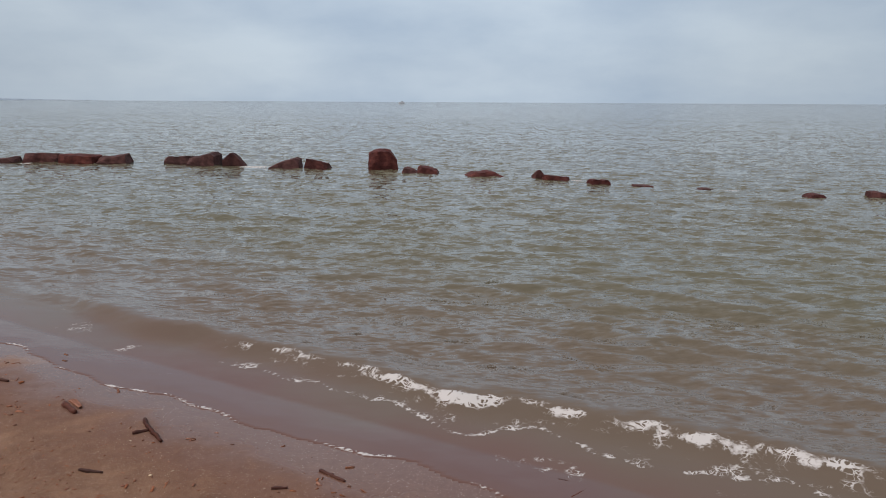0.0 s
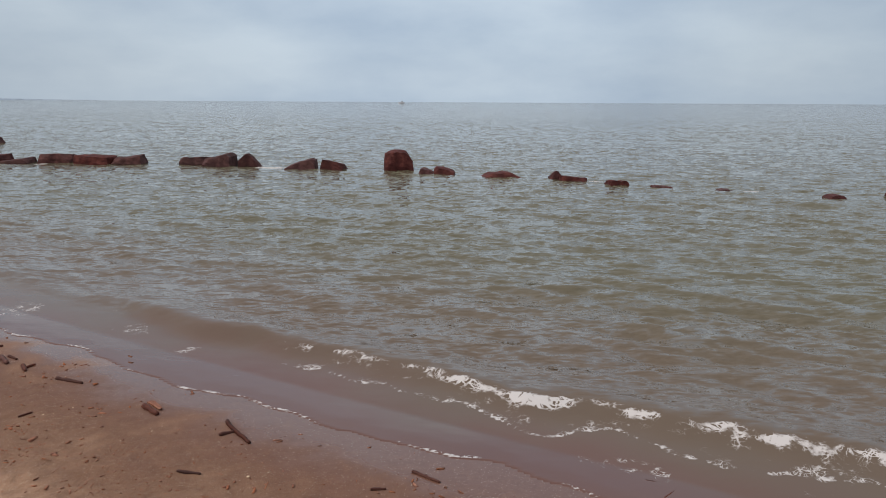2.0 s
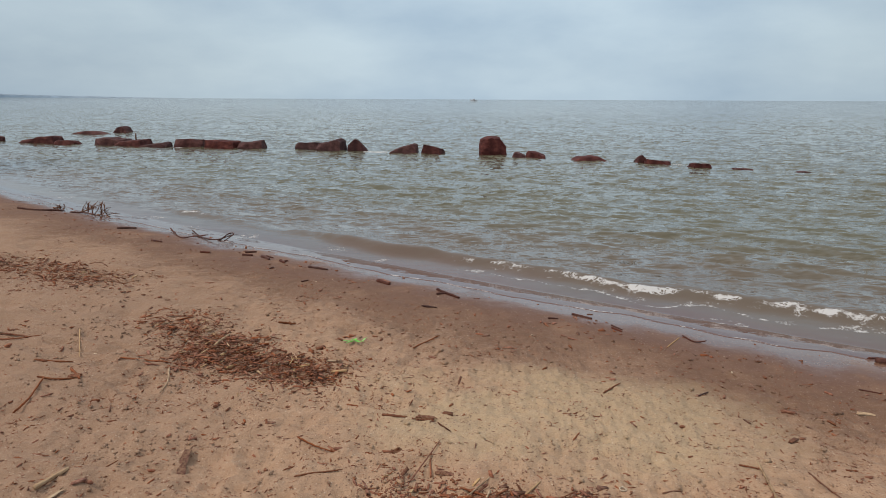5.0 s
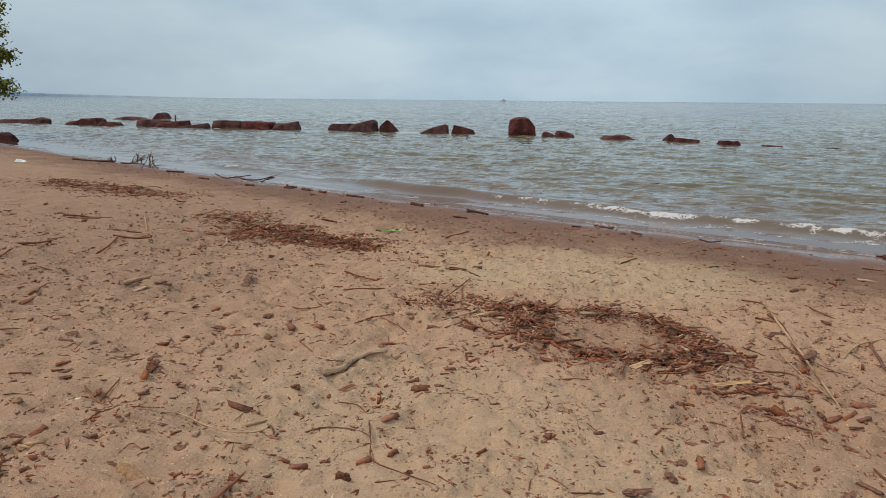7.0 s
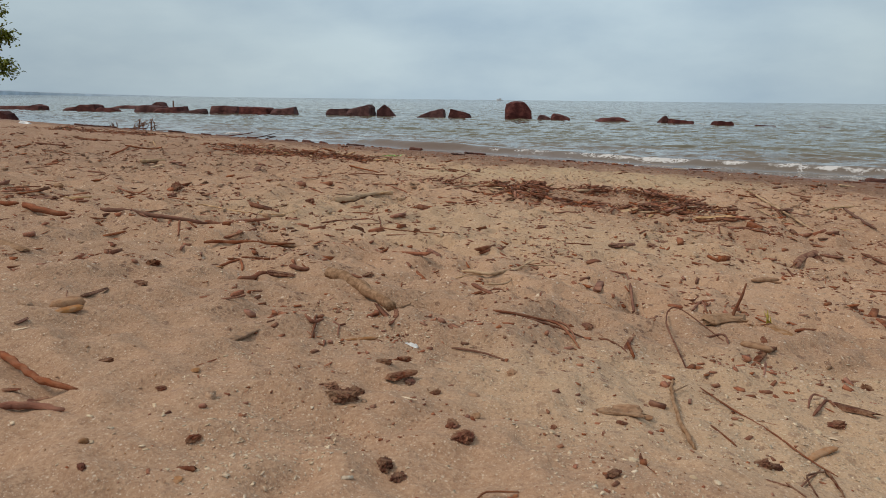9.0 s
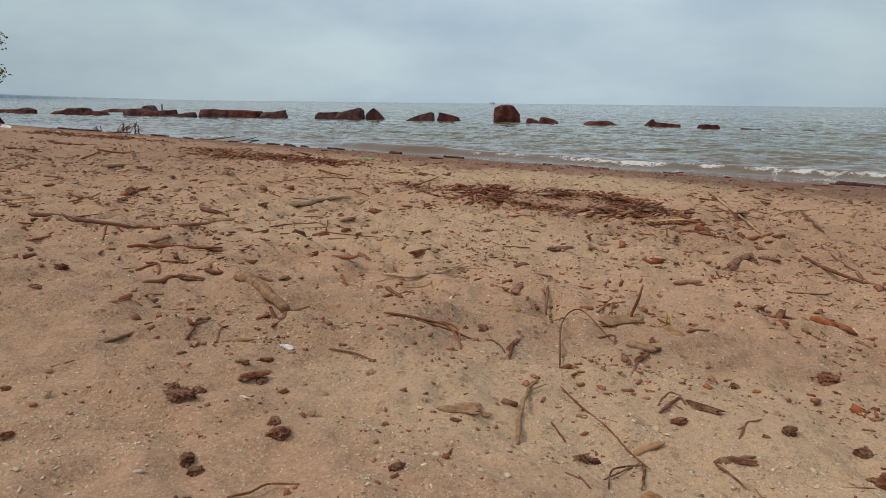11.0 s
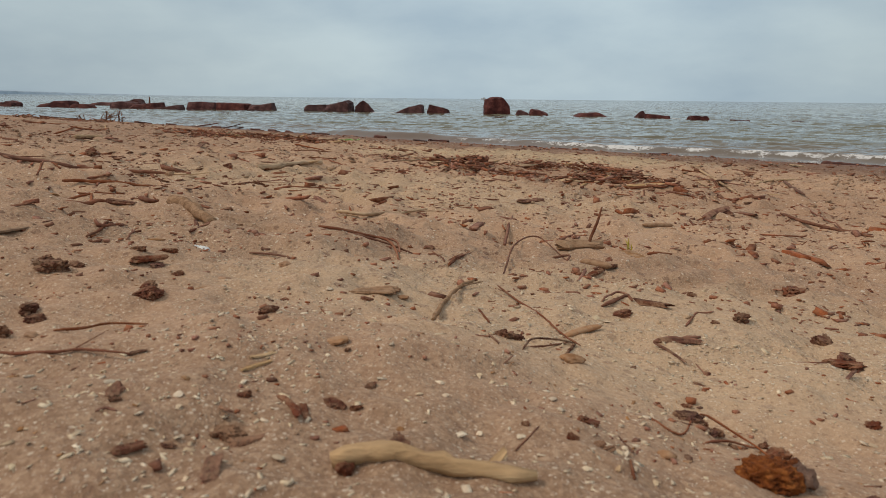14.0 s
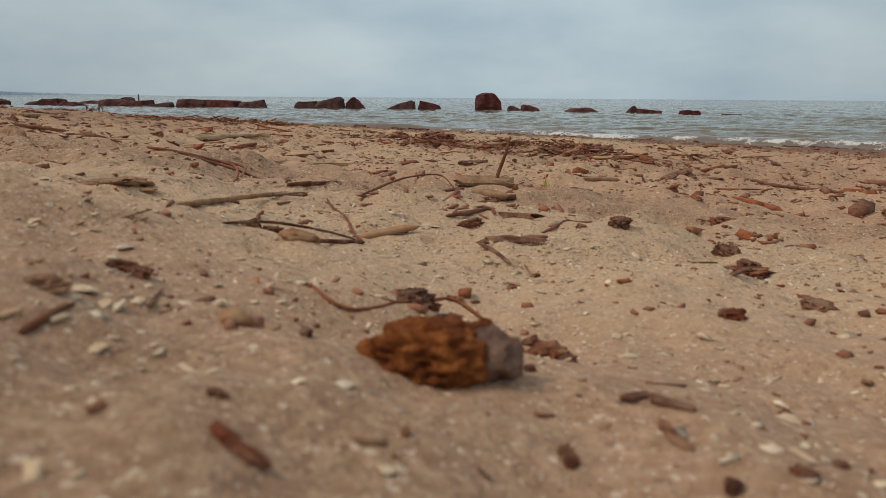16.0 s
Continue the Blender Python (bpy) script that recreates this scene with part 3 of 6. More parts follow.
# ---- breakwater stones ----
def boulder(x, y, wide, deep, high, seed, shape, turn, top_line, sink=0.7, label=""):
    """A broken quarry stone standing in the lake; high is its height above the water, top_line its share from one end to the other."""
    bm = bmesh.new()
    bmesh.ops.create_cube(bm, size=2.0)
    bmesh.ops.subdivide_edges(bm, edges=bm.edges[:], cuts=8, use_grid_fill=True)
    full = high + sink
    rng = random.Random(seed)
    planes = [(Vector((rng.uniform(-1, 1), rng.uniform(-1, 1), rng.uniform(-0.3, 0.5))).normalized(), rng.uniform(1.2, 1.45)) for _ in range(6)]
    back = rng.uniform(-0.12, 0.3)
    at, to = zip(*top_line)
    for v in bm.verts:
        p = v.co.copy()
        for q, reach in planes:                           # knocked-off corners
            over = p.dot(q) - reach
            if over > 0:
                p -= q * over
        up = max(0.0, (p.z + 1) / 2 - sink / full) / (1 - sink / full)      # 0 at the water, 1 at the top
        share = float(np.interp(p.x, at, to)) - back * 0.5 * (p.y + 1) + 0.10 * noise.noise(Vector((p.x * 2.6, p.y * 2.6, seed * 2.3)))
        edge = max(0.0, max(abs(p.x), abs(p.y)) - 0.94) * 0.5 * up
        if p.z > -1 + 2 * sink / full:
            p.z = -1 + 2 * sink / full + 2 * (1 - sink / full) * up * max(0.04, share - edge)
        n2 = noise.noise(Vector((p.x * 2.1, p.y * 2.1, p.z * 2.1)) + Vector((seed * 1.9, 5.0, 0.0)))
        n3 = noise.noise(Vector((p.x * 6, p.y * 6, p.z * 6)) + Vector((seed * 0.7, 0.0, 3.0)))
        p.x *= 1 + 0.05 * n2 + 0.022 * n3 - 0.04 * up
        p.y *= 1 + 0.06 * n2 + 0.03 * n3 - 0.12 * up
        p.z += 0.025 * n3
        v.co = Vector((p.x * wide / 2, p.y * deep / 2, p.z * full / 2))
    me = bpy.data.meshes.new("breakwater_stone")
    bm.to_mesh(me)
    bm.free()
    me.materials.append(ROCK)
    ob = new("breakwater_stone", me)
    ob.matrix_world = pose(x, y, high - full / 2, 0, 0, turn)
    text = {"block": "square-cut reddish brown stone block, wet, in the lake", "rising": "wedge-shaped reddish brown stone tilting out of water", "falling": "sloping reddish brown stone slab, half under water",
            "peak": "pointed reddish brown stone standing in shallow water", "dome": "low rounded brown stone washed over by waves", "crown": "large upright weathered brown boulder standing in water"}[shape]
    return tagged(ob, label or text, "breakwater stone", "stones of the breakwater")


boulder(-39.5, 38.5, 3.3, 1.3, 0.40, 1, "block", 4, ((-1, .6), (.6, .7), (.75, 1), (1, .7)))
boulder(-25.4, 20.6, 1.2, 1.1, 0.38, 2, "block", 10, ((-1, .9), (.5, 1), (1, .75)), label="wet red-brown stone block at the edge of the beach")
boulder(-34.0, 37.5, 2.5, 1.4, 0.48, 3, "rising", 5, ((-1, .15), (-.8, .45), (-.1, .6), (.1, .85), (.95, 1), (1, .75)))
boulder(-31.5, 36.8, 1.5, 1.1, 0.28, 4, "falling", -6, ((-1, .5), (-.6, 1), (.8, .95), (1, .6)))
boulder(-37.6, 48.3, 2.8, 1.5, 0.28, 5, "dome", 0, ((-1, .2), (-.5, .8), (.1, 1), (.6, .75), (1, .1)))
boulder(-36.3, 50.8, 1.3, 1.3, 0.55, 6, "dome", 0, ((-1, .2), (-.5, .8), (.1, 1), (.6, .75), (1, .1)))
boulder(-28.2, 36.5, 2.0, 1.4, 0.46, 7, "falling", 4, ((-1, .9), (-.2, .95), (.1, 1), (.3, .8), (1, .8)))
boulder(-26.6, 36.0, 2.0, 1.3, 0.42, 8, "rising", -5, ((-1, .6), (0, .75), (1, .95)))
boulder(-24.7, 35.3, 1.7, 1.1, 0.30, 9, "rising", 8, ((-1, .3), (0, .6), (.9, 1), (1, .9)))
boulder(-22.6, 35.8, 1.75, 1.3, 0.53, 10, "block", 2, ((-1, .98), (1, 1)))
boulder(-20.3, 35.2, 2.0, 1.3, 0.47, 11, "block", -4, ((-1, 1), (.1, .9), (1, .85)))
boulder(-18.5, 35.2, 1.55, 1.2, 0.47, 12, "rising", 6, ((-1, .7), (-.2, .7), (.3, .85), (1, 1)))
boulder(-14.9, 35.3, 1.6, 1.2, 0.45, 13, "block", 4, ((-1, .9), (1, 1)))
boulder(-13.3, 34.2, 1.5, 1.3, 0.66, 14, "rising", -3, ((-1, .55), (0, .8), (.8, 1), (1, .8)))
boulder(-11.7, 34.2, 1.15, 1.1, 0.70, 15, "peak", 10, ((-1, .5), (-.4, .95), (-.15, 1), (.25, .75), (1, .12)))
boulder(-8.85, 33.2, 1.55, 1.2, 0.52, 16, "rising", 3, ((-1, .12), (-.3, .55), (.5, .88), (.95, 1), (1, .85)))
boulder(-7.15, 33.1, 1.15, 1.2, 0.54, 17, "falling", -8, ((-1, .85), (-.85, 1), (1, .6)))
boulder(-3.9, 33.0, 1.45, 1.35, 0.98, 18, "crown", 6, ((-1, .80), (-.7, .87), (-.2, 1), (.1, .97), (.5, .92), (1, .48)))
boulder(-2.45, 30.9, 0.72, 0.8, 0.30, 19, "dome", 0, ((-1, .3), (-.7, 1), (0, .9), (1, .4)))
boulder(-1.6, 31.0, 1.0, 0.8, 0.37, 20, "falling", -5, ((-1, .6), (-.9, 1), (.2, .75), (1, .35)))
boulder(0.95, 30.0, 1.75, 1.2, 0.28, 21, "dome", 12, ((-1, .15), (-.6, .85), (-.15, .75), (.2, 1), (.5, .9), (1, .1)))
boulder(3.45, 29.6, 0.65, 0.8, 0.40, 22, "peak", 0, ((-1, .4), (-.2, 1), (.2, .85), (1, .1)))
boulder(4.05, 28.7, 1.2, 0.9, 0.27, 23, "block", -8, ((-1, 1), (.1, .75), (1, .7)))
boulder(5.6, 27.3, 0.8, 0.8, 0.24, 24, "block", 10, ((-1, .9), (-.6, 1), (.2, .8), (.9, .9), (1, .5)))
boulder(7.2, 26.5, 0.8, 0.7, 0.12, 25, "block", -5, ((-1, .8), (1, .6)))
boulder(9.4, 25.6, 0.7, 0.6, 0.08, 26, "dome", 0, ((-1, .2), (-.5, .8), (.1, 1), (.6, .75), (1, .1)))
boulder(12.7, 23.8, 0.75, 0.7, 0.13, 27, "dome", 0, ((-1, .2), (-.5, .8), (.1, 1), (.6, .75), (1, .1)))
boulder(15.2, 23.8, 1.0, 0.8, 0.22, 28, "falling", -10, ((-1, .9), (-.7, 1), (1, .3)))


# ---- driftwood, stones and shells ----
def curve_points(pts, n):
    """n points on a smooth line through pts."""
    pts = [np.array(p, float) for p in pts]
    if len(pts) == 2:
        return [pts[0] + (pts[1] - pts[0]) * k / (n - 1) for k in range(n)]
    ext = [2 * pts[0] - pts[1], *pts, 2 * pts[-1] - pts[-2]]
    out = []
    for k in range(n):
        s = k / (n - 1) * (len(pts) - 1)
        i = min(int(s), len(pts) - 2)
        f = s - i
        a, b, c, d = ext[i:i + 4]
        out.append(0.5 * (2 * b + (c - a) * f + (2 * a - 5 * b + 4 * c - d) * f * f + (3 * b - a - 3 * c + d) * f ** 3))
    return out


def tube(line, radii, sides, rng, verts, faces):
    """Adds a knotty closed tube along a line of 3D points."""
    start = len(verts)
    n = len(line)
    for k, (p, r) in enumerate(zip(line, radii)):
        a, b = line[max(0, k - 1)], line[min(n - 1, k + 1)]
        ahead = Vector(b - a).normalized()
        side = ahead.cross(Vector((0, 0, 1)))
        side = side.normalized() if side.length > 1e-4 else Vector((1, 0, 0))
        up = side.cross(ahead)
        for j in range(sides):
            w = 2 * math.pi * j / sides
            q = r * (1 + 0.16 * rng.uniform(-1, 1))
            verts.append(Vector(p) + side * math.cos(w) * q + up * math.sin(w) * q)
    for k in range(n - 1):
        for j in range(sides):
            a, b = start + k * sides + j, start + k * sides + (j + 1) % sides
            faces.append((a, b, b + sides, a + sides))
    faces.append(tuple(start + j for j in reversed(range(sides))))
    faces.append(tuple(start + (n - 1) * sides + j for j in range(sides)))


MADE = [0]
WORDS = {"wet_dark_driftwood": "wet dark red-brown", "damp_brown_driftwood": "dark brown", "bleached_driftwood": "pale bleached", "red_brown_bark": "reddish brown", "sand_caked_root": "sand-caked brown"}


def stick(material, radius, *pts, lift=0.0):
    """A stick lying on the sand along pts; lift raises its far end off the ground."""
    MADE[0] += 1
    rng = random.Random(MADE[0])
    if material is WOOD_DARK and inland(*pts[0]) < 2.8:
        material = WOOD_WET
    length = sum(math.dist(a, b) for a, b in zip(pts, pts[1:]))
    n = max(6, min(26, int(length / max(radius * 2.2, 0.012)) + 4))
    flat = curve_points(pts, n)
    turn = math.atan2(flat[-1][1] - flat[0][1], flat[-1][0] - flat[0][0])
    wob = radius * (0.7 if len(pts) > 2 else 0.15)
    line, radii = [], []
    zs = [sz(*p) for p in flat]
    ox, oy, oz = flat[n // 2][0], flat[n // 2][1], min(zs)
    stiff = radius > 0.010 or len(pts) == 2 or length > 0.18
    if stiff:                                             # lies on the high spots in a straight line
        slope, level = np.polyfit(np.arange(n), zs, 1)
        rest = [z - level - slope * k for k, z in enumerate(zs)]
        zs = [level + slope * k + 0.35 * r + 0.4 * max(rest) for k, r in enumerate(rest)]
    c, s = math.cos(-turn), math.sin(-turn)
    for k, p in enumerate(flat):
        f = k / (n - 1)
        ease = (zs[max(0, k - 2)] + zs[k] + zs[min(n - 1, k + 2)]) / 3
        chord = zs[0] + (zs[-1] - zs[0]) * f                # a stiff stick bridges the hollows
        z = max(zs[k] + radius * 0.3, ease + radius * 0.5, min(chord, zs[k] + 0.05) + radius * 0.5) + lift * f * f
        x, y = p[0] - ox + rng.uniform(-wob, wob) * 0.5, p[1] - oy + rng.uniform(-wob, wob) * 0.5
        line.append(np.array((c * x - s * y, s * x + c * y, z - oz)))
        end = min(1.0, 0.55 + 6 * min(f, 1 - f)) if radius < 0.010 else min(1.0, 0.88 + 2 * min(f, 1 - f))
        radii.append(radius * (1.12 - 0.35 * f) * end * rng.uniform(0.86, 1.12))
    verts, faces = [], []
    tube(line, radii, 8 if radius > 0.012 else 6, rng, verts, faces)
    twig_v, twig_f = [], []
    if length > 0.22 and radius < 0.02 and rng.random() < 0.7:      # a side twig
        k = rng.randrange(n // 3, n - 2)
        away = rng.choice((-1, 1)) * rng.uniform(0.5, 1.1)
        side = Vector(line[k + 1] - line[k]).normalized()
        side.rotate(Euler((0, 0, away)))
        m = [line[k] + np.array(side) * length * 0.16 * q + np.array((0, 0, 0.004 * q + lift * 0.2 * q)) for q in (0, 0.3, 0.65, 1)]
        tube(m, [radius * q for q in (0.5, 0.42, 0.35, 0.22)], 5, rng, twig_v, twig_f)
    ob = new("driftwood_stick", mesh_of("driftwood_stick", verts, faces, material, True))
    ob.matrix_world = pose(ox, oy, oz, 0, 0, math.degrees(turn))
    if radius > 0.010 and material is WOOD_PALE:          # bark still clinging along its underside
        bark_v, bark_f = [], []
        low = [p - np.array((0, 0, q * 0.30)) for p, q in zip(line, radii)]
        a, b = n // 6, max(n // 6 + 3, n * 2 // 3)
        tube(low[a:b], [q * 0.92 for q in radii[a:b]], 8, rng, bark_v, bark_f)
        part("bark_strip", mesh_of("bark_strip", bark_v, bark_f, BARK, True), ob, "strip of dark reddish bark")
    if twig_f:
        part("side_twig", mesh_of("side_twig", twig_v, twig_f, material, True), ob)
    size = "long thin" if length > 0.35 and radius < 0.012 else "long" if length > 0.35 else "thin short" if radius < 0.007 else "short"
    return tagged(ob, f"{size} {WORDS[material.name]} driftwood stick lying on the sand", "driftwood stick", "sticks on the beach")


def chunk(material, x, y, length, wide, turn):
    """A split, splintery piece of wood or bark, or a flat stone, half sunk in the sand."""
    MADE[0] += 1
    rng = random.Random(MADE[0])
    stone, shell = material.name == "brown_beach_pebble", material.name == "broken_white_shell"
    thick = wide * (0.6 if stone else 0.25 if shell else rng.uniform(0.35, 0.6))
    verts, faces, n, sides = [], [], 12, 12
    bend = rng.uniform(-0.07, 0.07) * length
    ridge = [1 + rng.uniform(-0.24, 0.2) for _ in range(sides)]          # the grain runs along the piece
    ends = [(rng.uniform(0.0, 0.16), rng.uniform(0.0, 0.22)) for _ in range(sides)]
    taper, lean = rng.uniform(0.1, 0.55), rng.uniform(-0.25, 0.25)
    for k in range(n):
        f = k / (n - 1)
        e = math.sqrt(max(0.0, 1 - abs(2 * f - 1) ** 3.5)) * 0.9 + 0.1 if stone else (1 - taper * f) * min(1.0, 0.62 + 5 * min(f, 1.15 - f))
        for j in range(sides):
            w = 2 * math.pi * j / sides
            cw, sw = math.cos(w), math.sin(w)
            cw, sw = math.copysign(abs(cw) ** 0.7, cw), math.copysign(abs(sw) ** 0.7, sw)
            q = (ridge[j] if not stone else 1) * (1 + rng.uniform(-0.07, 0.07))
            near_end, far_end = ends[j]
            g = f if stone else near_end + (1 - near_end - far_end) * f
            verts.append(((g - 0.5) * length * 1.08, cw * wide * 0.5 * e * q + bend * math.sin(f * math.pi), (sw * thick * 0.5 + lean * thick * (f - 0.5)) * e * q))
    for k in range(n - 1):
        for j in range(sides):
            a, b = k * sides + j, k * sides + (j + 1) % sides
            faces.append((a, b, b + sides, a + sides))
    faces += [tuple(reversed(range(sides))), tuple((n - 1) * sides + j for j in range(sides))]
    name = "flat_stone" if stone else "shell_piece" if shell else "wood_chunk"
    ob = new(name, mesh_of(name, verts, faces, material, stone))
    ob.matrix_world = pose(x, y, sz(x, y) + thick * 0.28, rng.uniform(-12, 12), rng.uniform(-8, 8), turn)
    if stone:
        return tagged(ob, "flat brown beach stone half sunk in sand", "stone", "stones on the beach")
    if shell:
        return tagged(ob, "broken white shell piece on the sand", "shell", "shells on the beach")
    kind = "bark" if material.name == "red_brown_bark" else "driftwood"
    return tagged(ob, f"{'large' if length > 0.2 else 'small'} splintered {WORDS[material.name]} {kind} piece half sunk in sand", "wood piece", "wood pieces on the beach")


def pebble(material, x, y, wide, high):
    """A rounded stone, a crumbly bark lump or a broken shell on the sand."""
    MADE[0] += 1
    rng = random.Random(MADE[0])
    woody, shell = material.name == "red_brown_bark", material.name == "broken_white_shell"
    seed = Vector((MADE[0] * 1.37, 0, 0))
    bm = bmesh.new()
    bmesh.ops.create_icosphere(bm, subdivisions=2 if shell else 4 if wide > 0.02 else 3, radius=1.0)
    hook = rng.uniform(0.15, 0.5)
    for v in bm.verts:
        p = v.co.copy()
        if shell:                                         # a curved, angular flake
            k = 1 + 0.45 * noise.noise(Vector((p.x * 1.4, p.y * 1.4, 0)) + seed)
            p = Vector((p.x * k, p.y * k, p.z * 0.16 + hook * (1 - p.x * p.x - 0.5 * p.y * p.y)))
            v.co = Vector((p.x * wide * 0.42, p.y * wide * 0.3, p.z * min(high, wide * 0.6) * 0.6))
            continue
        k = 1 + 0.3 * noise.noise(p * 1.1 + seed) + (0.34 if woody else 0.16) * noise.noise(p * 2.4 + seed) + (0.36 if woody else 0.06) * noise.noise(p * 5.0 + seed) + (0.22 if woody else 0.02) * noise.noise(p * 11.0 + seed)
        p *= k
        if woody:                                         # split along the grain
            p.x *= 1.15
            p.y *= 0.8
            p.z = max(min(max(p.z, -0.6), 0.7 + 0.3 * p.x) + 0.10 * noise.noise(p * 9.0 + seed), -0.7)
        v.co = Vector((p.x * wide * 0.40, p.y * wide * 0.34, p.z * high * 0.44))
    name = "shell_piece" if shell else "bark_lump" if woody else "pebble"
    me = bpy.data.meshes.new(name)
    bm.to_mesh(me)
    bm.free()
    me.materials.append(material)
    if not woody and not shell:
        me.polygons.foreach_set("use_smooth", [True] * len(me.polygons))
    ob = new(name, me)
    ob.matrix_world = pose(x, y, sz(x, y) + high * (0.02 if shell else 0.08), rng.uniform(-14, 14), rng.uniform(-14, 14), rng.uniform(0, 360))
    if shell:
        return tagged(ob, "broken white shell piece on the sand", "shell", "shells on the beach")
    if woody:
        return tagged(ob, "crumbly reddish brown bark lump resting on sand", "bark", "bark lumps on the beach")
    return tagged(ob, "rounded brown beach pebble resting on sand", "pebble", "pebbles on the beach")


stick(WOOD_DARK, 0.0211, (-7.274, 7.461), (-7.153, 7.662))
stick(WOOD_DARK, 0.0174, (-6.816, 7.260), (-6.644, 7.157))
stick(WOOD_DARK, 0.0169, (-6.361, 6.857), (-6.325, 7.007))
stick(WOOD_DARK, 0.0321, (-4.489, 5.898), (-4.267, 5.695))
stick(WOOD_DARK, 0.0186, (-3.495, 5.292), (-3.381, 5.393))
stick(WOOD_DARK, 0.0117, (-1.156, 4.183), (-1.054, 4.033))
stick(WOOD_DARK, 0.0094, (-0.327, 4.082), (-0.244, 3.833), (-0.109, 3.833), lift=0.02)
stick(WOOD_DARK, 0.0131, (-6.355, 6.249), (-6.326, 6.353))
stick(WOOD_DARK, 0.0120, (-5.592, 5.541), (-5.513, 5.642))
stick(WOOD_DARK, 0.034, (1.69, 3.64), (1.95, 3.66), (2.2, 3.60), (2.6, 3.52))
stick(WOOD_DARK, 0.0274, (-10.818, 9.139), (-10.529, 9.381))
stick(WOOD_DARK, 0.0205, (-9.372, 7.963), (-9.123, 7.896))
stick(WOOD_DARK, 0.0228, (-8.000, 7.185), (-7.804, 7.161))
stick(WOOD_DARK, 0.0227, (-7.225, 7.191), (-7.042, 7.216))
stick(WOOD_DARK, 0.0298, (-6.862, 7.190), (-6.640, 6.966))
stick(WOOD_DARK, 0.0255, (-6.436, 6.943), (-6.289, 6.761))
stick(WOOD_DARK, 0.0210, (-5.807, 6.571), (-5.454, 6.468))
chunk(WOOD_DARK, -4.384, 5.928, 0.316, 0.097, -45)
stick(WOOD_DARK, 0.0214, (-3.528, 5.614), (-3.322, 5.337), (-3.159, 5.156))
stick(WOOD_DARK, 0.0141, (-3.610, 4.578), (-3.400, 4.558))
stick(WOOD_DARK, 0.0138, (-1.605, 4.761), (-1.359, 4.592))
stick(WOOD_DARK, 0.0135, (-1.935, 4.408), (-1.805, 4.426))
stick(WOOD_DARK, 0.0104, (-1.146, 4.314), (-1.038, 4.125))
stick(WOOD_DARK, 0.0110, (0.489, 4.892), (0.597, 4.855))
stick(WOOD_DARK, 0.0107, (0.551, 4.547), (0.751, 4.775))
stick(WOOD_DARK, 0.0130, (-9.939, 9.718), (-9.161, 8.653), (-8.849, 8.589), (-8.497, 8.532), lift=0.1)
stick(WOOD_DARK, 0.0131, (-9.465, 9.774), (-8.770, 8.851), (-8.293, 8.506), (-8.085, 8.681), lift=0.12)
stick(WOOD_DARK, 0.0130, (-8.381, 8.697), (-8.470, 9.390), (-8.287, 9.261), (-8.073, 8.331), lift=0.08)
stick(WOOD_DARK, 0.0263, (-14.696, 11.157), (-14.167, 11.072), (-13.600, 11.345))
stick(WOOD_DARK, 0.0207, (-13.360, 11.223), (-13.047, 11.210), (-12.478, 10.875), lift=0.05)
stick(WOOD_DARK, 0.0113, (-7.831, 2.089), (-7.693, 2.212), (-7.479, 2.240))
stick(WOOD_PALE, 0.0078, (-5.653, 1.776), (-5.464, 1.392), (-5.399, 1.145))
chunk(BARK, -3.074, 1.163, 0.167, 0.067, 7)
stick(WOOD_DARK, 0.0127, (-5.135, 3.335), (-4.972, 3.460))
stick(WOOD_DARK, 0.0073, (-3.784, 1.319), (-3.674, 1.284))
stick(WOOD_DARK, 0.0074, (-4.119, -0.780), (-4.091, -0.729))
chunk(BARK, -4.335, -0.786, 0.109, 0.033, 33)
stick(WOOD_DARK, 0.0060, (-4.685, -1.015), (-4.677, -0.907), (-4.625, -0.850))
stick(WOOD_DARK, 0.0096, (-6.571, 1.189), (-6.417, 1.208), (-6.283, 1.278))
stick(WOOD_DARK, 0.0118, (-6.511, 1.553), (-6.331, 1.373), (-6.201, 1.239))
stick(WOOD_DARK, 0.0080, (-1.509, 2.051), (-1.319, 2.284))
stick(WOOD_DARK, 0.0079, (-0.628, 2.126), (-0.490, 2.302))
stick(WOOD_DARK, 0.0073, (-1.389, -1.221), (-1.272, -1.257), (-1.080, -1.177))
stick(WOOD_PALE, 0.0025, (-2.477, -3.305), (-2.428, -3.279), (-2.385, -3.293))
stick(WOOD_PALE, 0.0031, (-2.068, -2.086), (-2.099, -1.732))
chunk(WOOD_DARK, -4.628, -1.997, 0.070, 0.030, 53)
chunk(BARK, -4.315, -1.725, 0.101, 0.032, 93)
stick(WOOD_DARK, 0.0078, (-5.756, -0.897), (-5.856, -0.554))
stick(WOOD_DARK, 0.0072, (-6.619, -0.248), (-6.854, 0.231))
stick(WOOD_PALE, 0.0150, (-5.355, -0.435), (-5.309, -0.173))
stick(WOOD_PALE, 0.0071, (-3.549, -2.244), (-3.473, -2.184))
stick(WOOD_DARK, 0.0072, (-4.850, -1.745), (-4.769, -1.734))
chunk(STONE, -1.453, -2.931, 0.134, 0.023, 35)
stick(WOOD_DARK, 0.0026, (-1.234, -2.512), (-1.091, -2.267))
chunk(BARK, -1.110, -2.336, 0.246, 0.033, 52)
stick(WOOD_PALE, 0.0165, (-3.415, -1.611), (-3.341, -1.547), (-3.297, -1.385), (-3.232, -1.275), (-3.156, -1.212))
chunk(WOOD_DARK, -3.258, -1.768, 0.200, 0.031, 57)
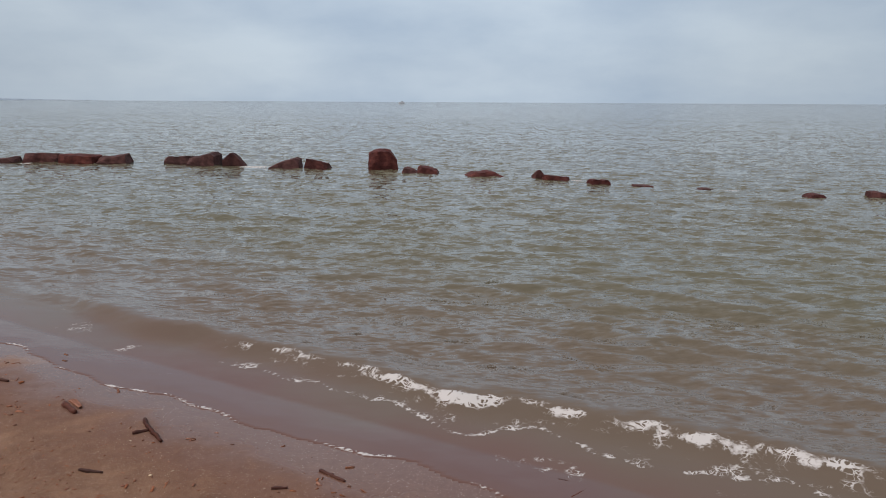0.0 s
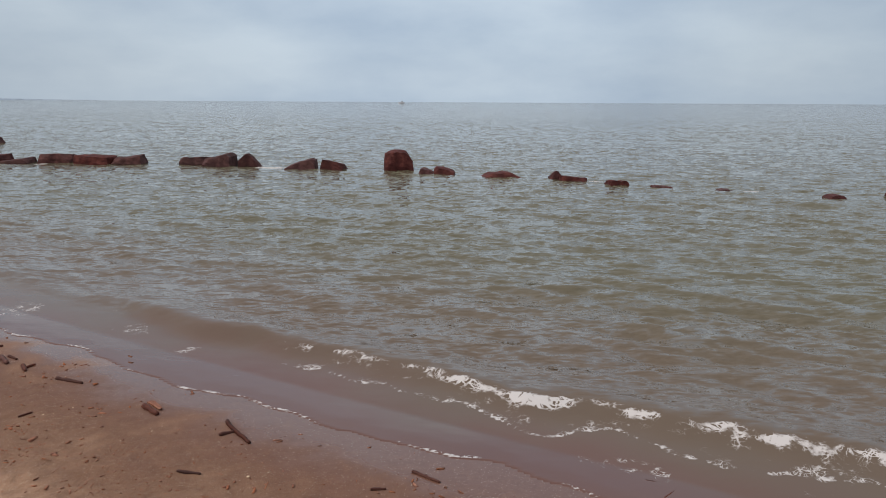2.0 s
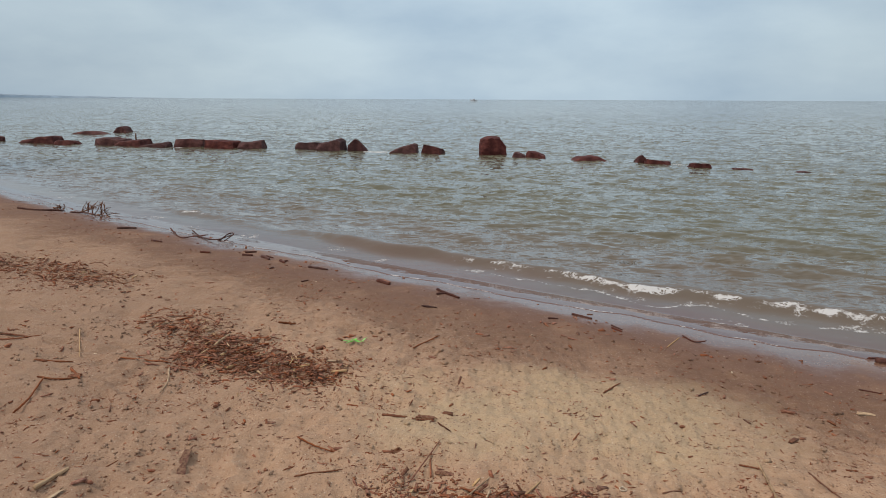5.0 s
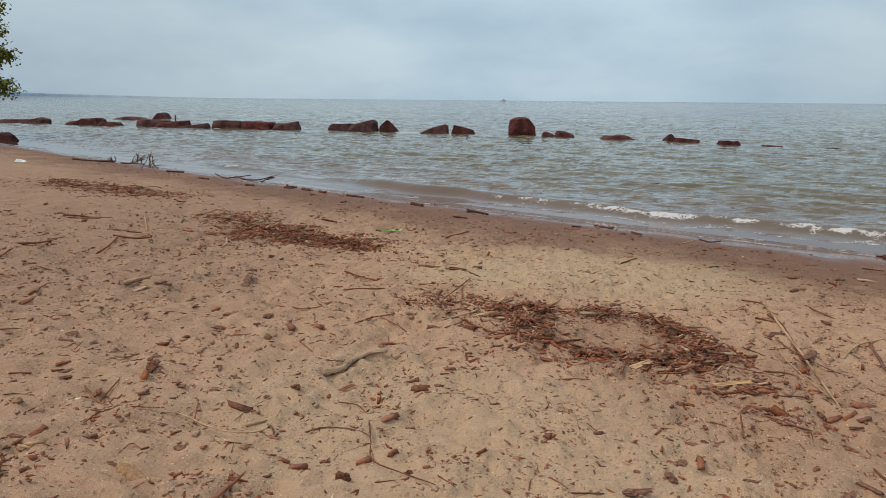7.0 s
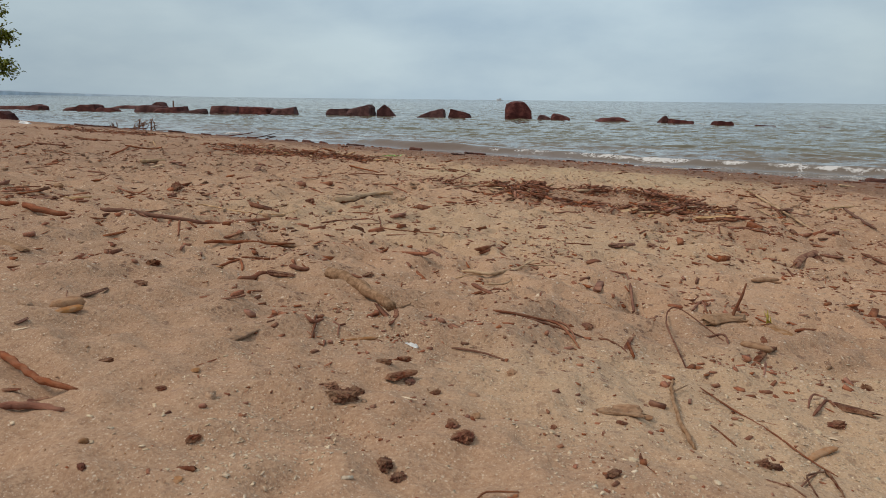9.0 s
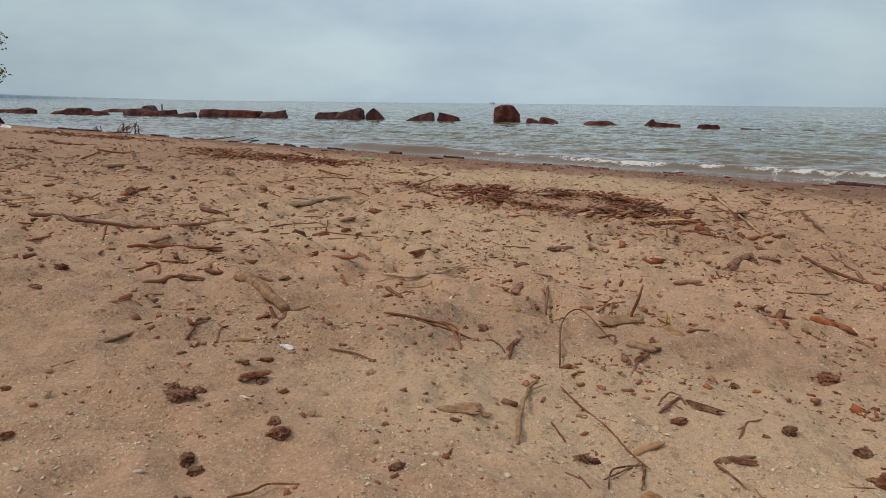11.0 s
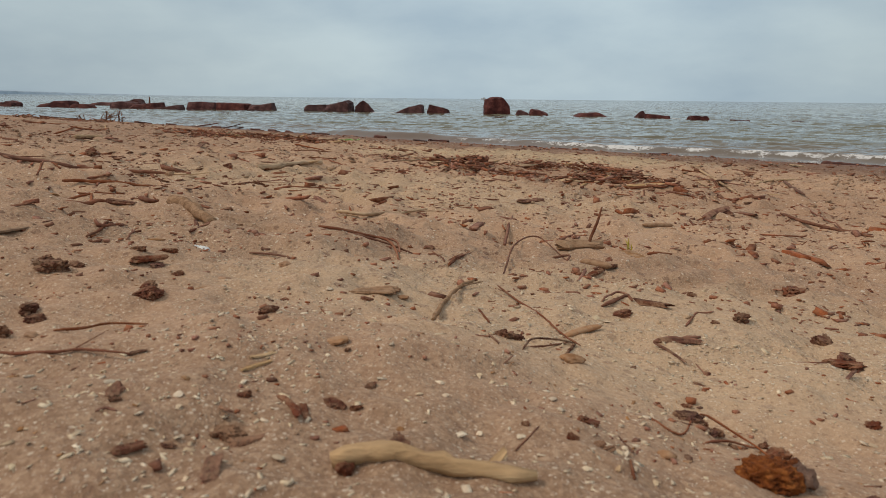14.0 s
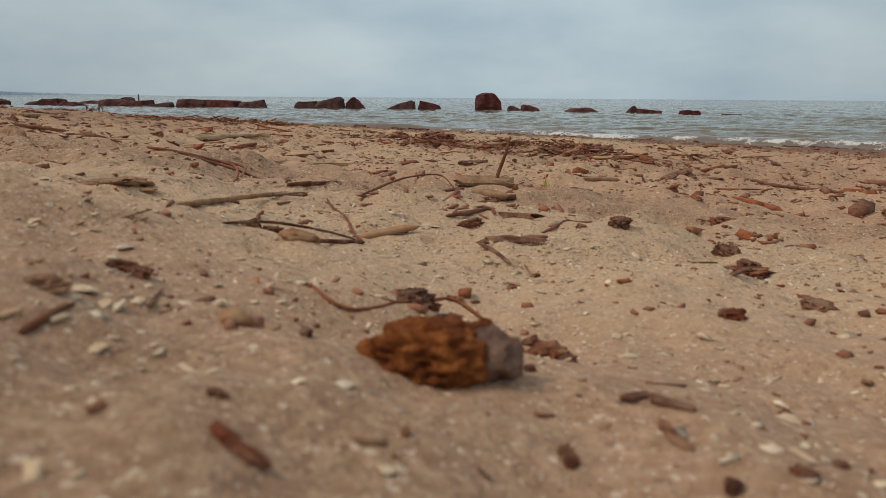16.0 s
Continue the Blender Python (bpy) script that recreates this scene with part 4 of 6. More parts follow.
stick(WOOD_DARK, 0.0032, (-3.233, -1.893), (-3.121, -1.931), (-3.034, -2.071), (-2.967, -2.275), (-2.914, -2.440), (-2.778, -2.523), (-2.632, -2.594))
stick(WOOD_DARK, 0.0033, (-3.286, -2.210), (-3.222, -2.169), (-3.108, -2.174), (-2.989, -2.226))
stick(WOOD_DARK, 0.0032, (-4.097, -2.557), (-4.094, -2.435), (-4.023, -2.345), (-3.918, -2.302))
stick(WOOD_PALE, 0.0033, (-3.918, -2.302), (-3.829, -2.291), (-3.660, -2.362), (-3.542, -2.379), (-3.436, -2.334), (-3.429, -2.220), (-3.448, -2.079))
chunk(BARK, -4.045, -2.596, 0.065, 0.021, 34)
chunk(BARK, -4.574, -2.049, 0.074, 0.034, 51)
chunk(BARK, -4.253, -1.826, 0.099, 0.046, 91)
chunk(BARK, -3.965, -2.044, 0.039, 0.027, 13)
chunk(WOOD_PALE, -5.233, -0.476, 0.232, 0.036, 69)
chunk(BARK, -4.653, 0.142, 0.358, 0.066, 106)
chunk(BARK, -4.079, -0.726, 0.133, 0.044, 57)
chunk(BARK, -4.508, -0.531, 0.137, 0.035, -40)
chunk(WOOD_DARK, -6.357, -0.172, 0.117, 0.036, 7)
stick(WOOD_DARK, 0.0047, (-6.232, -0.258), (-6.069, -0.285))
stick(WOOD_DARK, 0.0111, (-6.965, 0.408), (-6.898, 0.571), (-6.915, 0.825))
stick(WOOD_DARK, 0.0087, (-7.722, 1.992), (-7.517, 2.072), (-7.326, 2.253))
stick(WOOD_DARK, 0.0097, (-6.949, 1.640), (-6.784, 1.663), (-6.619, 1.736))
stick(WOOD_DARK, 0.0081, (-6.197, 1.848), (-5.943, 1.834), (-5.657, 1.822))
stick(WOOD_DARK, 0.0086, (-6.339, 0.596), (-6.360, 0.799), (-6.500, 1.188))
chunk(BARK, -6.302, 1.319, 0.132, 0.074, 8)
chunk(WOOD_DARK, -5.657, -1.023, 0.152, 0.038, 93)
chunk(BARK, -4.900, -1.583, 0.059, 0.060, 69)
stick(WOOD_PALE, 0.0069, (-7.098, 2.541), (-6.622, 1.840))
stick(WOOD_DARK, 0.0040, (-4.507, -1.811), (-4.458, -1.752), (-4.444, -1.648))
stick(WOOD_DARK, 0.0035, (-4.219, -2.299), (-4.243, -2.180), (-4.259, -2.083))
stick(WOOD_DARK, 0.0040, (-4.364, -2.199), (-4.195, -2.347), (-4.101, -2.386))
stick(WOOD_DARK, 0.0026, (-4.561, -2.446), (-4.549, -2.404), (-4.503, -2.377))
pebble(STONE, -4.456, -2.483, 0.055, 0.031)
stick(WOOD_DARK, 0.0032, (-4.380, -2.524), (-4.384, -2.473), (-4.343, -2.478))
stick(WOOD_PALE, 0.0028, (-3.608, -2.234), (-3.578, -2.101), (-3.525, -1.989))
stick(WOOD_DARK, 0.0034, (-3.762, -2.303), (-3.831, -2.132))
pebble(STONE, -3.426, -2.505, 0.049, 0.036)
stick(WOOD_DARK, 0.0044, (-3.370, -2.758), (-3.302, -2.739))
chunk(WOOD_DARK, -3.366, -2.350, 0.073, 0.017, -16)
pebble(BARK, -2.984, -2.613, 0.055, 0.067)
stick(WOOD_DARK, 0.0035, (-3.704, -1.187), (-3.568, -1.322))
stick(WOOD_DARK, 0.0060, (-3.831, 0.078), (-3.671, 0.153), (-3.530, 0.226))
stick(WOOD_DARK, 0.0050, (-3.505, -0.696), (-3.414, -0.632))
stick(WOOD_DARK, 0.0051, (-3.371, -0.524), (-3.224, -0.606), (-3.160, -0.647))
stick(WOOD_DARK, 0.0064, (-3.972, 0.572), (-3.799, 0.495), (-3.651, 0.465))
pebble(BARK, -3.224, 0.630, 0.097, 0.055)
chunk(BARK, -4.257, 0.789, 0.073, 0.036, 8)
stick(WOOD_DARK, 0.0042, (-4.171, -0.432), (-3.943, -0.552), (-3.774, -0.531))
pebble(BARK, -2.981, -0.570, 0.137, 0.082)
stick(WOOD_DARK, 0.0112, (-3.439, 1.164), (-3.225, 1.144))
stick(WOOD_DARK, 0.0041, (-3.454, -0.637), (-3.399, -0.526), (-3.305, -0.411))
pebble(BARK, -4.688, -1.119, 0.036, 0.036)
pebble(BARK, -4.307, -1.015, 0.114, 0.057)
pebble(BARK, -4.352, -1.327, 0.053, 0.029)
pebble(STONE, -3.918, -1.164, 0.044, 0.064)
pebble(BARK, -3.557, -1.990, 0.047, 0.023)
pebble(SHELL, -3.249, -2.000, 0.027, 0.019)
pebble(SHELL, -4.295, -2.330, 0.043, 0.013)
pebble(BARK, -2.747, -2.518, 0.031, 0.031)
stick(WOOD_DARK, 0.0029, (-3.042, -1.966), (-3.022, -1.863))
pebble(BARK, -3.664, -2.565, 0.064, 0.023)
stick(WOOD_DARK, 0.0023, (-2.864, -2.596), (-2.792, -2.566))
stick(WOOD_DARK, 0.0043, (-4.759, -2.198), (-4.683, -2.137))
pebble(BARK, -3.457, -1.873, 0.044, 0.052)
pebble(STONE, -3.189, -0.138, 0.102, 0.036)
stick(WOOD_DARK, 0.0023, (-3.805, -2.752), (-3.821, -2.654), (-3.777, -2.658))
stick(WOOD_DARK, 0.0062, (-2.979, -0.315), (-2.796, -0.390), (-2.612, -0.568), (-2.488, -0.604))
stick(WOOD_PALE, 0.0067, (-2.956, -0.463), (-2.786, -0.233), (-2.605, 0.101), (-2.446, 0.382))
chunk(BARK, -2.603, -0.130, 0.160, 0.053, 27)
chunk(WOOD_PALE, -2.576, -0.306, 0.103, 0.034, 9)
stick(WOOD_PALE, 0.0081, (-2.298, 0.093), (-2.142, 0.321))
chunk(WOOD_DARK, -2.072, 0.047, 0.152, 0.048, -12)
chunk(WOOD_DARK, -1.926, 0.120, 0.216, 0.031, 23)
chunk(BARK, -2.798, 0.381, 0.203, 0.046, -22)
chunk(BARK, -3.115, 1.236, 0.215, 0.061, -5)
stick(WOOD_DARK, 0.0062, (-3.058, 0.191), (-2.971, 0.511), (-2.900, 0.778))
stick(WOOD_DARK, 0.0049, (-2.212, -0.766), (-2.116, -0.501))
chunk(WOOD_DARK, -2.230, -0.927, 0.086, 0.030, 7)
chunk(WOOD_PALE, -1.696, -0.930, 0.300, 0.068, 38)
chunk(BARK, -1.528, -0.750, 0.312, 0.075, 63)
chunk(WOOD_DARK, -1.878, -0.957, 0.099, 0.024, -23)
stick(WOOD_DARK, 0.0063, (-1.449, 0.011), (-1.439, -0.196), (-1.374, -0.291))
stick(WOOD_PALE, 0.0086, (-1.265, -0.070), (-1.070, 0.063))
stick(WOOD_DARK, 0.0080, (-1.397, -0.346), (-1.299, -0.385))
chunk(BARK, -1.324, -0.902, 0.115, 0.053, 8)
chunk(WOOD_PALE, -1.537, -0.958, 0.186, 0.024, 24)
chunk(BARK, -1.375, -0.704, 0.076, 0.045, 7)
stick(WOOD_DARK, 0.0057, (-1.792, 0.219), (-1.761, 0.117))
stick(WOOD_PALE, 0.0041, (-1.516, -0.154), (-1.559, -0.372))
chunk(BARK, -1.877, -0.348, 0.068, 0.028, -41)
chunk(WOOD_DARK, -1.233, -0.605, 0.077, 0.026, -33)
stick(WOOD_DARK, 0.0058, (-1.308, 0.339), (-1.158, 0.413))
chunk(BARK, -2.404, -0.875, 0.107, 0.035, 38)
chunk(WOOD_PALE, -1.196, -1.113, 0.280, 0.036, 19)
stick(WOOD_DARK, 0.0054, (-0.933, -0.742), (-0.817, -0.776), (-0.771, -0.870))
stick(WOOD_DARK, 0.0048, (-0.687, -0.138), (-0.676, -0.341), (-0.639, -0.491), (-0.553, -0.736), (-0.489, -0.828))
stick(WOOD_PALE, 0.0044, (-0.700, -0.242), (-0.741, -0.506), (-0.733, -0.761), (-0.717, -0.965), (-0.699, -1.119), (-0.689, -1.270))
chunk(BARK, -0.622, -0.023, 0.151, 0.069, 8)
stick(WOOD_DARK, 0.0078, (-0.704, 0.273), (-0.585, 0.240))
stick(WOOD_PALE, 0.0080, (-0.371, -0.451), (-0.167, -0.163), (0.078, 0.028))
stick(WOOD_DARK, 0.0059, (-0.172, 0.813), (-0.122, 0.617), (-0.075, 0.468))
chunk(WOOD_PALE, 0.793, 1.987, 0.184, 0.047, 8)
stick(WOOD_DARK, 0.0163, (1.659, 3.754), (1.806, 3.825))
stick(WOOD_DARK, 0.0078, (1.002, 2.587), (1.184, 2.510))
chunk(WOOD_DARK, -1.576, -1.908, 0.161, 0.037, -25)
chunk(BARK, -1.506, -1.861, 0.122, 0.026, -69)
stick(WOOD_PALE, 0.0037, (-2.155, -1.584), (-2.083, -1.778))
chunk(WOOD_DARK, -2.302, -1.812, 0.101, 0.017, -76)
stick(WOOD_DARK, 0.0036, (-1.283, -1.563), (-1.304, -1.721))
stick(WOOD_DARK, 0.0051, (-1.164, -1.548), (-1.083, -1.586), (-0.966, -1.618))
stick(WOOD_DARK, 0.0035, (-2.213, -2.402), (-2.175, -2.447), (-2.143, -2.485))
chunk(BARK, -1.878, -2.431, 0.111, 0.046, 13)
chunk(BARK, -1.418, -2.233, 0.057, 0.029, -24)
pebble(BARK, -1.723, -2.230, 0.066, 0.030)
chunk(BARK, -0.588, -0.483, 0.259, 0.057, 60)
stick(WOOD_DARK, 0.0049, (-2.807, -1.421), (-2.759, -1.415))
stick(WOOD_DARK, 0.0039, (-2.132, -2.503), (-2.007, -2.475))
stick(WOOD_DARK, 0.0039, (-0.966, -0.386), (-0.856, -0.522))
stick(WOOD_DARK, 0.0042, (-1.040, -0.911), (-1.019, -1.060), (-1.025, -1.165))
stick(WOOD_DARK, 0.0040, (-1.041, -1.269), (-0.893, -1.200), (-0.807, -1.187))
chunk(BARK, -1.248, -1.508, 0.132, 0.028, 58)
pebble(BARK, -0.846, -1.395, 0.050, 0.045)
chunk(BARK, -0.708, -1.480, 0.080, 0.020, 9)
chunk(WOOD_PALE, -0.575, -1.307, 0.128, 0.013, 8)
stick(WOOD_DARK, 0.0042, (-2.147, -1.277), (-1.991, -1.254))
chunk(WOOD_DARK, -2.647, -1.164, 0.085, 0.019, 45)
stick(WOOD_DARK, 0.0062, (-0.652, 0.846), (-0.484, 0.819))
pebble(BARK, -1.658, -2.097, 0.069, 0.028)
stick(WOOD_DARK, 0.0028, (-2.636, -2.522), (-2.556, -2.603))
stick(WOOD_DARK, 0.0023, (-2.284, -2.422), (-2.289, -2.474))
chunk(BARK, -2.396, -2.135, 0.076, 0.014, -62)
stick(WOOD_DARK, 0.0025, (-2.361, -2.279), (-2.320, -2.263))
chunk(WOOD_PALE, -1.644, -1.718, 0.088, 0.016, 6)
stick(WOOD_DARK, 0.0036, (-1.434, -1.638), (-1.370, -1.677))
chunk(BARK, -0.831, -1.730, 0.065, 0.026, -39)
pebble(BARK, -1.542, -1.394, 0.072, 0.030)
chunk(BARK, -0.120, -0.336, 0.065, 0.021, -42)
stick(WOOD_DARK, 0.0067, (-1.868, 0.980), (-1.804, 1.144))
stick(WOOD_DARK, 0.0073, (-3.464, 2.957), (-3.216, 3.353))
stick(WOOD_PALE, 0.0075, (-0.621, 3.530), (-0.387, 3.974))
chunk(BARK, -0.188, 0.323, 0.081, 0.042, -31)
stick(WOOD_DARK, 0.0045, (-1.948, -3.419), (-1.936, -3.102))
stick(WOOD_DARK, 0.0039, (-0.531, -1.659), (-0.606, -2.088), (-0.616, -2.285), (-0.656, -2.474), (-0.623, -2.532))
stick(WOOD_DARK, 0.0024, (-0.625, -2.286), (-0.675, -2.466))
chunk(STONE, -1.433, -2.886, 0.109, 0.018, 17)
stick(WOOD_PALE, 0.0024, (-2.378, -3.396), (-2.310, -3.338), (-2.286, -3.112), (-2.160, -3.027))


# what lies on the high sand, close to the end of the way
pebble(BARK, -1.836, -4.732, 0.015, 0.011)
pebble(BARK, -1.656, -4.675, 0.014, 0.012)
stick(WOOD_DARK, 0.0010, (-1.779, -4.680), (-1.759, -4.694), (-1.746, -4.680), (-1.732, -4.639))
stick(WOOD_DARK, 0.0011, (-1.732, -4.639), (-1.716, -4.618), (-1.699, -4.638), (-1.684, -4.654), (-1.673, -4.669))
pebble(BARK, -1.742, -4.625, 0.012, 0.007)
pebble(BARK, -1.719, -4.659, 0.013, 0.009)
pebble(BARK, -1.720, -4.570, 0.012, 0.006)
pebble(BARK, -1.703, -4.666, 0.011, 0.006)
chunk(BARK, -1.807, -4.757, 0.026, 0.002, 108)
chunk(BARK, -1.822, -4.789, 0.013, 0.003, 48)
stick(WOOD_DARK, 0.0013, (-1.810, -4.817), (-1.810, -4.806), (-1.810, -4.795))
chunk(WOOD_PALE, -1.819, -4.810, 0.008, 0.004, 76)
chunk(BARK, -1.704, -4.406, 0.053, 0.005, -55)
chunk(BARK, -1.640, -4.764, 0.012, 0.005, 37)
chunk(BARK, -1.630, -4.770, 0.015, 0.006, -31)
chunk(BARK, -1.633, -4.787, 0.024, 0.004, -77)
pebble(BARK, -1.664, -4.806, 0.010, 0.005)
pebble(BARK, -1.749, -4.832, 0.006, 0.004)
pebble(BARK, -1.705, -4.824, 0.004, 0.003)
chunk(BARK, -1.686, -4.826, 0.007, 0.002, -52)
pebble(BARK, -1.625, -4.816, 0.008, 0.006)
stick(BARK, 0.0021, (-1.741, -4.850), (-1.735, -4.853), (-1.727, -4.856))
pebble(SHELL, -1.706, -4.841, 0.006, 0.005)
chunk(SHELL, -1.602, -4.798, 0.010, 0.003, -66)
pebble(SHELL, -1.609, -4.796, 0.008, 0.005)
pebble(SHELL, -1.820, -4.784, 0.009, 0.004)
pebble(SHELL, -1.799, -4.752, 0.007, 0.004)
pebble(SHELL, -1.762, -4.807, 0.007, 0.004)
pebble(SHELL, -1.725, -4.807, 0.007, 0.004)
pebble(SHELL, -1.795, -4.808, 0.008, 0.003)
pebble(SHELL, -1.605, -4.707, 0.006, 0.006)
pebble(SHELL, -1.581, -4.726, 0.007, 0.006)
pebble(SHELL, -1.587, -4.750, 0.010, 0.004)
pebble(SHELL, -1.770, -4.293, 0.016, 0.007)
pebble(SHELL, -1.815, -4.775, 0.010, 0.004)
pebble(SHELL, -1.758, -4.788, 0.005, 0.004)
pebble(SHELL, -1.735, -4.815, 0.005, 0.004)
pebble(BARK, -1.563, -4.603, 0.019, 0.012)
pebble(BARK, -1.758, -4.741, 0.009, 0.006)
pebble(STONE, -1.512, -4.546, 0.010, 0.003)
pebble(BARK, -1.585, -4.740, 0.009, 0.005)
pebble(BARK, -1.767, -4.850, 0.006, 0.003)
pebble(BARK, -1.594, -4.802, 0.007, 0.003)
pebble(BARK, -1.674, -4.719, 0.006, 0.007)
pebble(BARK, -1.695, -4.713, 0.012, 0.006)
pebble(BARK, -1.607, -4.811, 0.008, 0.005)
chunk(WOOD_PALE, -1.694, -4.505, 0.026, 0.002, 64)
chunk(STONE, -1.807, -4.356, 0.064, 0.011, 36)
stick(ROOT, 0.0033, (-1.997, -4.428), (-1.997, -4.312), (-1.985, -4.191), (-1.970, -4.121))
stick(WOOD_DARK, 0.0015, (-1.930, -4.148), (-1.896, -4.232), (-1.860, -4.308), (-1.836, -4.376), (-1.814, -4.424))
stick(WOOD_DARK, 0.0020, (-1.927, -4.029), (-1.912, -3.704), (-1.859, -3.567), (-1.793, -3.800))
chunk(BARK, -1.697, -4.159, 0.109, 0.032, -44)
stick(WOOD_DARK, 0.0019, (-1.764, -4.180), (-1.736, -4.121), (-1.715, -4.131))
chunk(BARK, -1.730, -3.809, 0.159, 0.013, 68)
stick(WOOD_DARK, 0.0093, (-0.033, 0.005), (-0.222, -0.716), (-0.330, -1.180))
stick(WOOD_PALE, 0.0089, (-0.504, 0.885), (-0.607, -0.260), (-0.717, -1.293))
stick(WOOD_DARK, 0.0100, (-0.573, 0.387), (-0.559, 0.088), (-0.682, -0.760))
stick(BARK, 0.0013, (-1.884, -4.540), (-1.874, -4.478), (-1.851, -4.445), (-1.831, -4.421), (-1.820, -4.398))
stick(BARK, 0.0019, (-1.820, -4.398), (-1.827, -4.448), (-1.839, -4.503))
pebble(BARK, -1.880, -4.772, 0.008, 0.005)
pebble(BARK, -1.714, -4.650, 0.016, 0.010)
pebble(BARK, -1.725, -4.644, 0.013, 0.009)
pebble(BARK, -1.673, -4.649, 0.011, 0.008)
pebble(BARK, -1.473, -4.358, 0.039, 0.016)
pebble(BARK, -1.480, -4.513, 0.026, 0.014)
pebble(STONE, -2.050, -4.354, 0.022, 0.006)
pebble(BARK, -2.089, -4.392, 0.016, 0.009)
chunk(BARK, -1.685, -4.479, 0.018, 0.004, -51)
pebble(BARK, -1.757, -4.466, 0.009, 0.005)
pebble(BARK, -1.668, -4.440, 0.013, 0.007)
stick(WOOD_DARK, 0.0020, (-1.711, -4.375), (-1.688, -4.360), (-1.658, -4.365))
stick(WOOD_DARK, 0.0016, (-1.659, -4.281), (-1.633, -4.230), (-1.601, -4.201))
pebble(BARK, -1.620, -4.282, 0.013, 0.008)
pebble(SHELL, -2.036, -4.588, 0.014, 0.010)
pebble(SHELL, -2.009, -4.672, 0.008, 0.006)
pebble(SHELL, -1.921, -4.671, 0.011, 0.006)
pebble(SHELL, -1.949, -4.715, 0.011, 0.005)
pebble(SHELL, -1.775, -4.285, 0.013, 0.008)
pebble(SHELL, -1.895, -4.818, 0.010, 0.004)
pebble(SHELL, -1.824, -4.772, 0.013, 0.005)
pebble(SHELL, -1.811, -4.775, 0.009, 0.005)
pebble(SHELL, -1.792, -4.742, 0.007, 0.005)
pebble(SHELL, -1.825, -4.780, 0.007, 0.005)
pebble(SHELL, -1.809, -4.765, 0.007, 0.005)
pebble(SHELL, -1.629, -4.636, 0.009, 0.006)
pebble(SHELL, -1.579, -4.639, 0.010, 0.006)
pebble(SHELL, -1.882, -4.788, 0.009, 0.005)
pebble(SHELL, -2.147, -4.368, 0.017, 0.010)
pebble(SHELL, -1.888, -4.291, 0.012, 0.007)
pebble(SHELL, -1.890, -4.720, 0.007, 0.004)
pebble(SHELL, -1.960, -4.747, 0.007, 0.005)
stick(WOOD_DARK, 0.0007, (-1.886, -4.806), (-1.879, -4.793), (-1.870, -4.773))
chunk(BARK, -1.825, -4.787, 0.015, 0.004, 38)
chunk(WOOD_DARK, -1.799, -4.762, 0.011, 0.002, 67)
stick(WOOD_PALE, 0.0068, (-1.993, -4.865), (-1.969, -4.857), (-1.943, -4.856), (-1.917, -4.856), (-1.872, -4.851))
pebble(BARK, -1.983, -4.869, 0.018, 0.013)
chunk(WOOD_PALE, -1.897, -4.831, 0.025, 0.007, 62)
chunk(BARK, -2.040, -4.811, 0.044, 0.007, -50)
pebble(BARK, -2.065, -4.848, 0.022, 0.013)
chunk(BARK, -2.105, -4.890, 0.019, 0.009, 51)
chunk(BARK, -2.051, -4.898, 0.025, 0.010, 106)
pebble(BARK, -1.956, -4.843, 0.018, 0.009)
pebble(STONE, -1.778, -4.758, 0.016, 0.009)
pebble(BARK, -1.831, -4.731, 0.016, 0.009)
pebble(BARK, -1.665, -4.660, 0.019, 0.017)
pebble(STONE, -2.046, -4.675, 0.026, 0.008)
pebble(SHELL, -2.006, -4.574, 0.014, 0.011)
pebble(SHELL, -1.858, -4.694, 0.011, 0.008)
pebble(SHELL, -1.941, -4.742, 0.008, 0.008)
pebble(SHELL, -1.912, -4.782, 0.009, 0.006)
pebble(SHELL, -2.024, -4.871, 0.012, 0.007)
pebble(SHELL, -2.044, -4.709, 0.008, 0.008)
pebble(SHELL, -1.902, -4.283, 0.019, 0.010)
pebble(SHELL, -1.783, -4.271, 0.020, 0.010)
pebble(SHELL, -2.109, -4.827, 0.011, 0.006)
pebble(SHELL, -2.159, -4.825, 0.011, 0.007)
pebble(SHELL, -1.840, -4.822, 0.010, 0.007)
chunk(BARK, -2.076, -4.526, 0.084, 0.008, 95)
pebble(BARK, -1.999, -4.745, 0.012, 0.008)
pebble(BARK, -2.015, -4.787, 0.018, 0.010)
pebble(BARK, -1.999, -4.789, 0.010, 0.007)
pebble(STONE, -1.963, -4.806, 0.008, 0.004)
chunk(WOOD_PALE, -2.085, -4.743, 0.028, 0.004, 63)
pebble(BARK, -2.072, -4.809, 0.011, 0.007)
pebble(BARK, -2.148, -4.836, 0.018, 0.008)
pebble(BARK, -2.090, -4.876, 0.011, 0.006)
stick(WOOD_DARK, 0.0014, (-2.284, -4.716), (-2.266, -4.701), (-2.255, -4.681), (-2.223, -4.673))
chunk(BARK, -1.906, -4.424, 0.047, 0.012, 70)
stick(WOOD_DARK, 0.0018, (-1.949, -4.311), (-1.937, -4.349), (-1.928, -4.375))
stick(WOOD_DARK, 0.0013, (-1.885, -4.490), (-1.859, -4.448), (-1.825, -4.398))
pebble(BARK, -1.470, -4.267, 0.027, 0.024)
pebble(BARK, -1.481, -4.355, 0.049, 0.019)
stick(WOOD_DARK, 0.0033, (-1.719, -4.372), (-1.690, -4.363), (-1.657, -4.353))
pebble(BARK, -1.358, -3.858, 0.069, 0.033)
pebble(BARK, -1.311, -4.127, 0.042, 0.023)
pebble(STONE, -2.066, -4.328, 0.023, 0.008)
pebble(BARK, -1.733, -4.641, 0.026, 0.017)
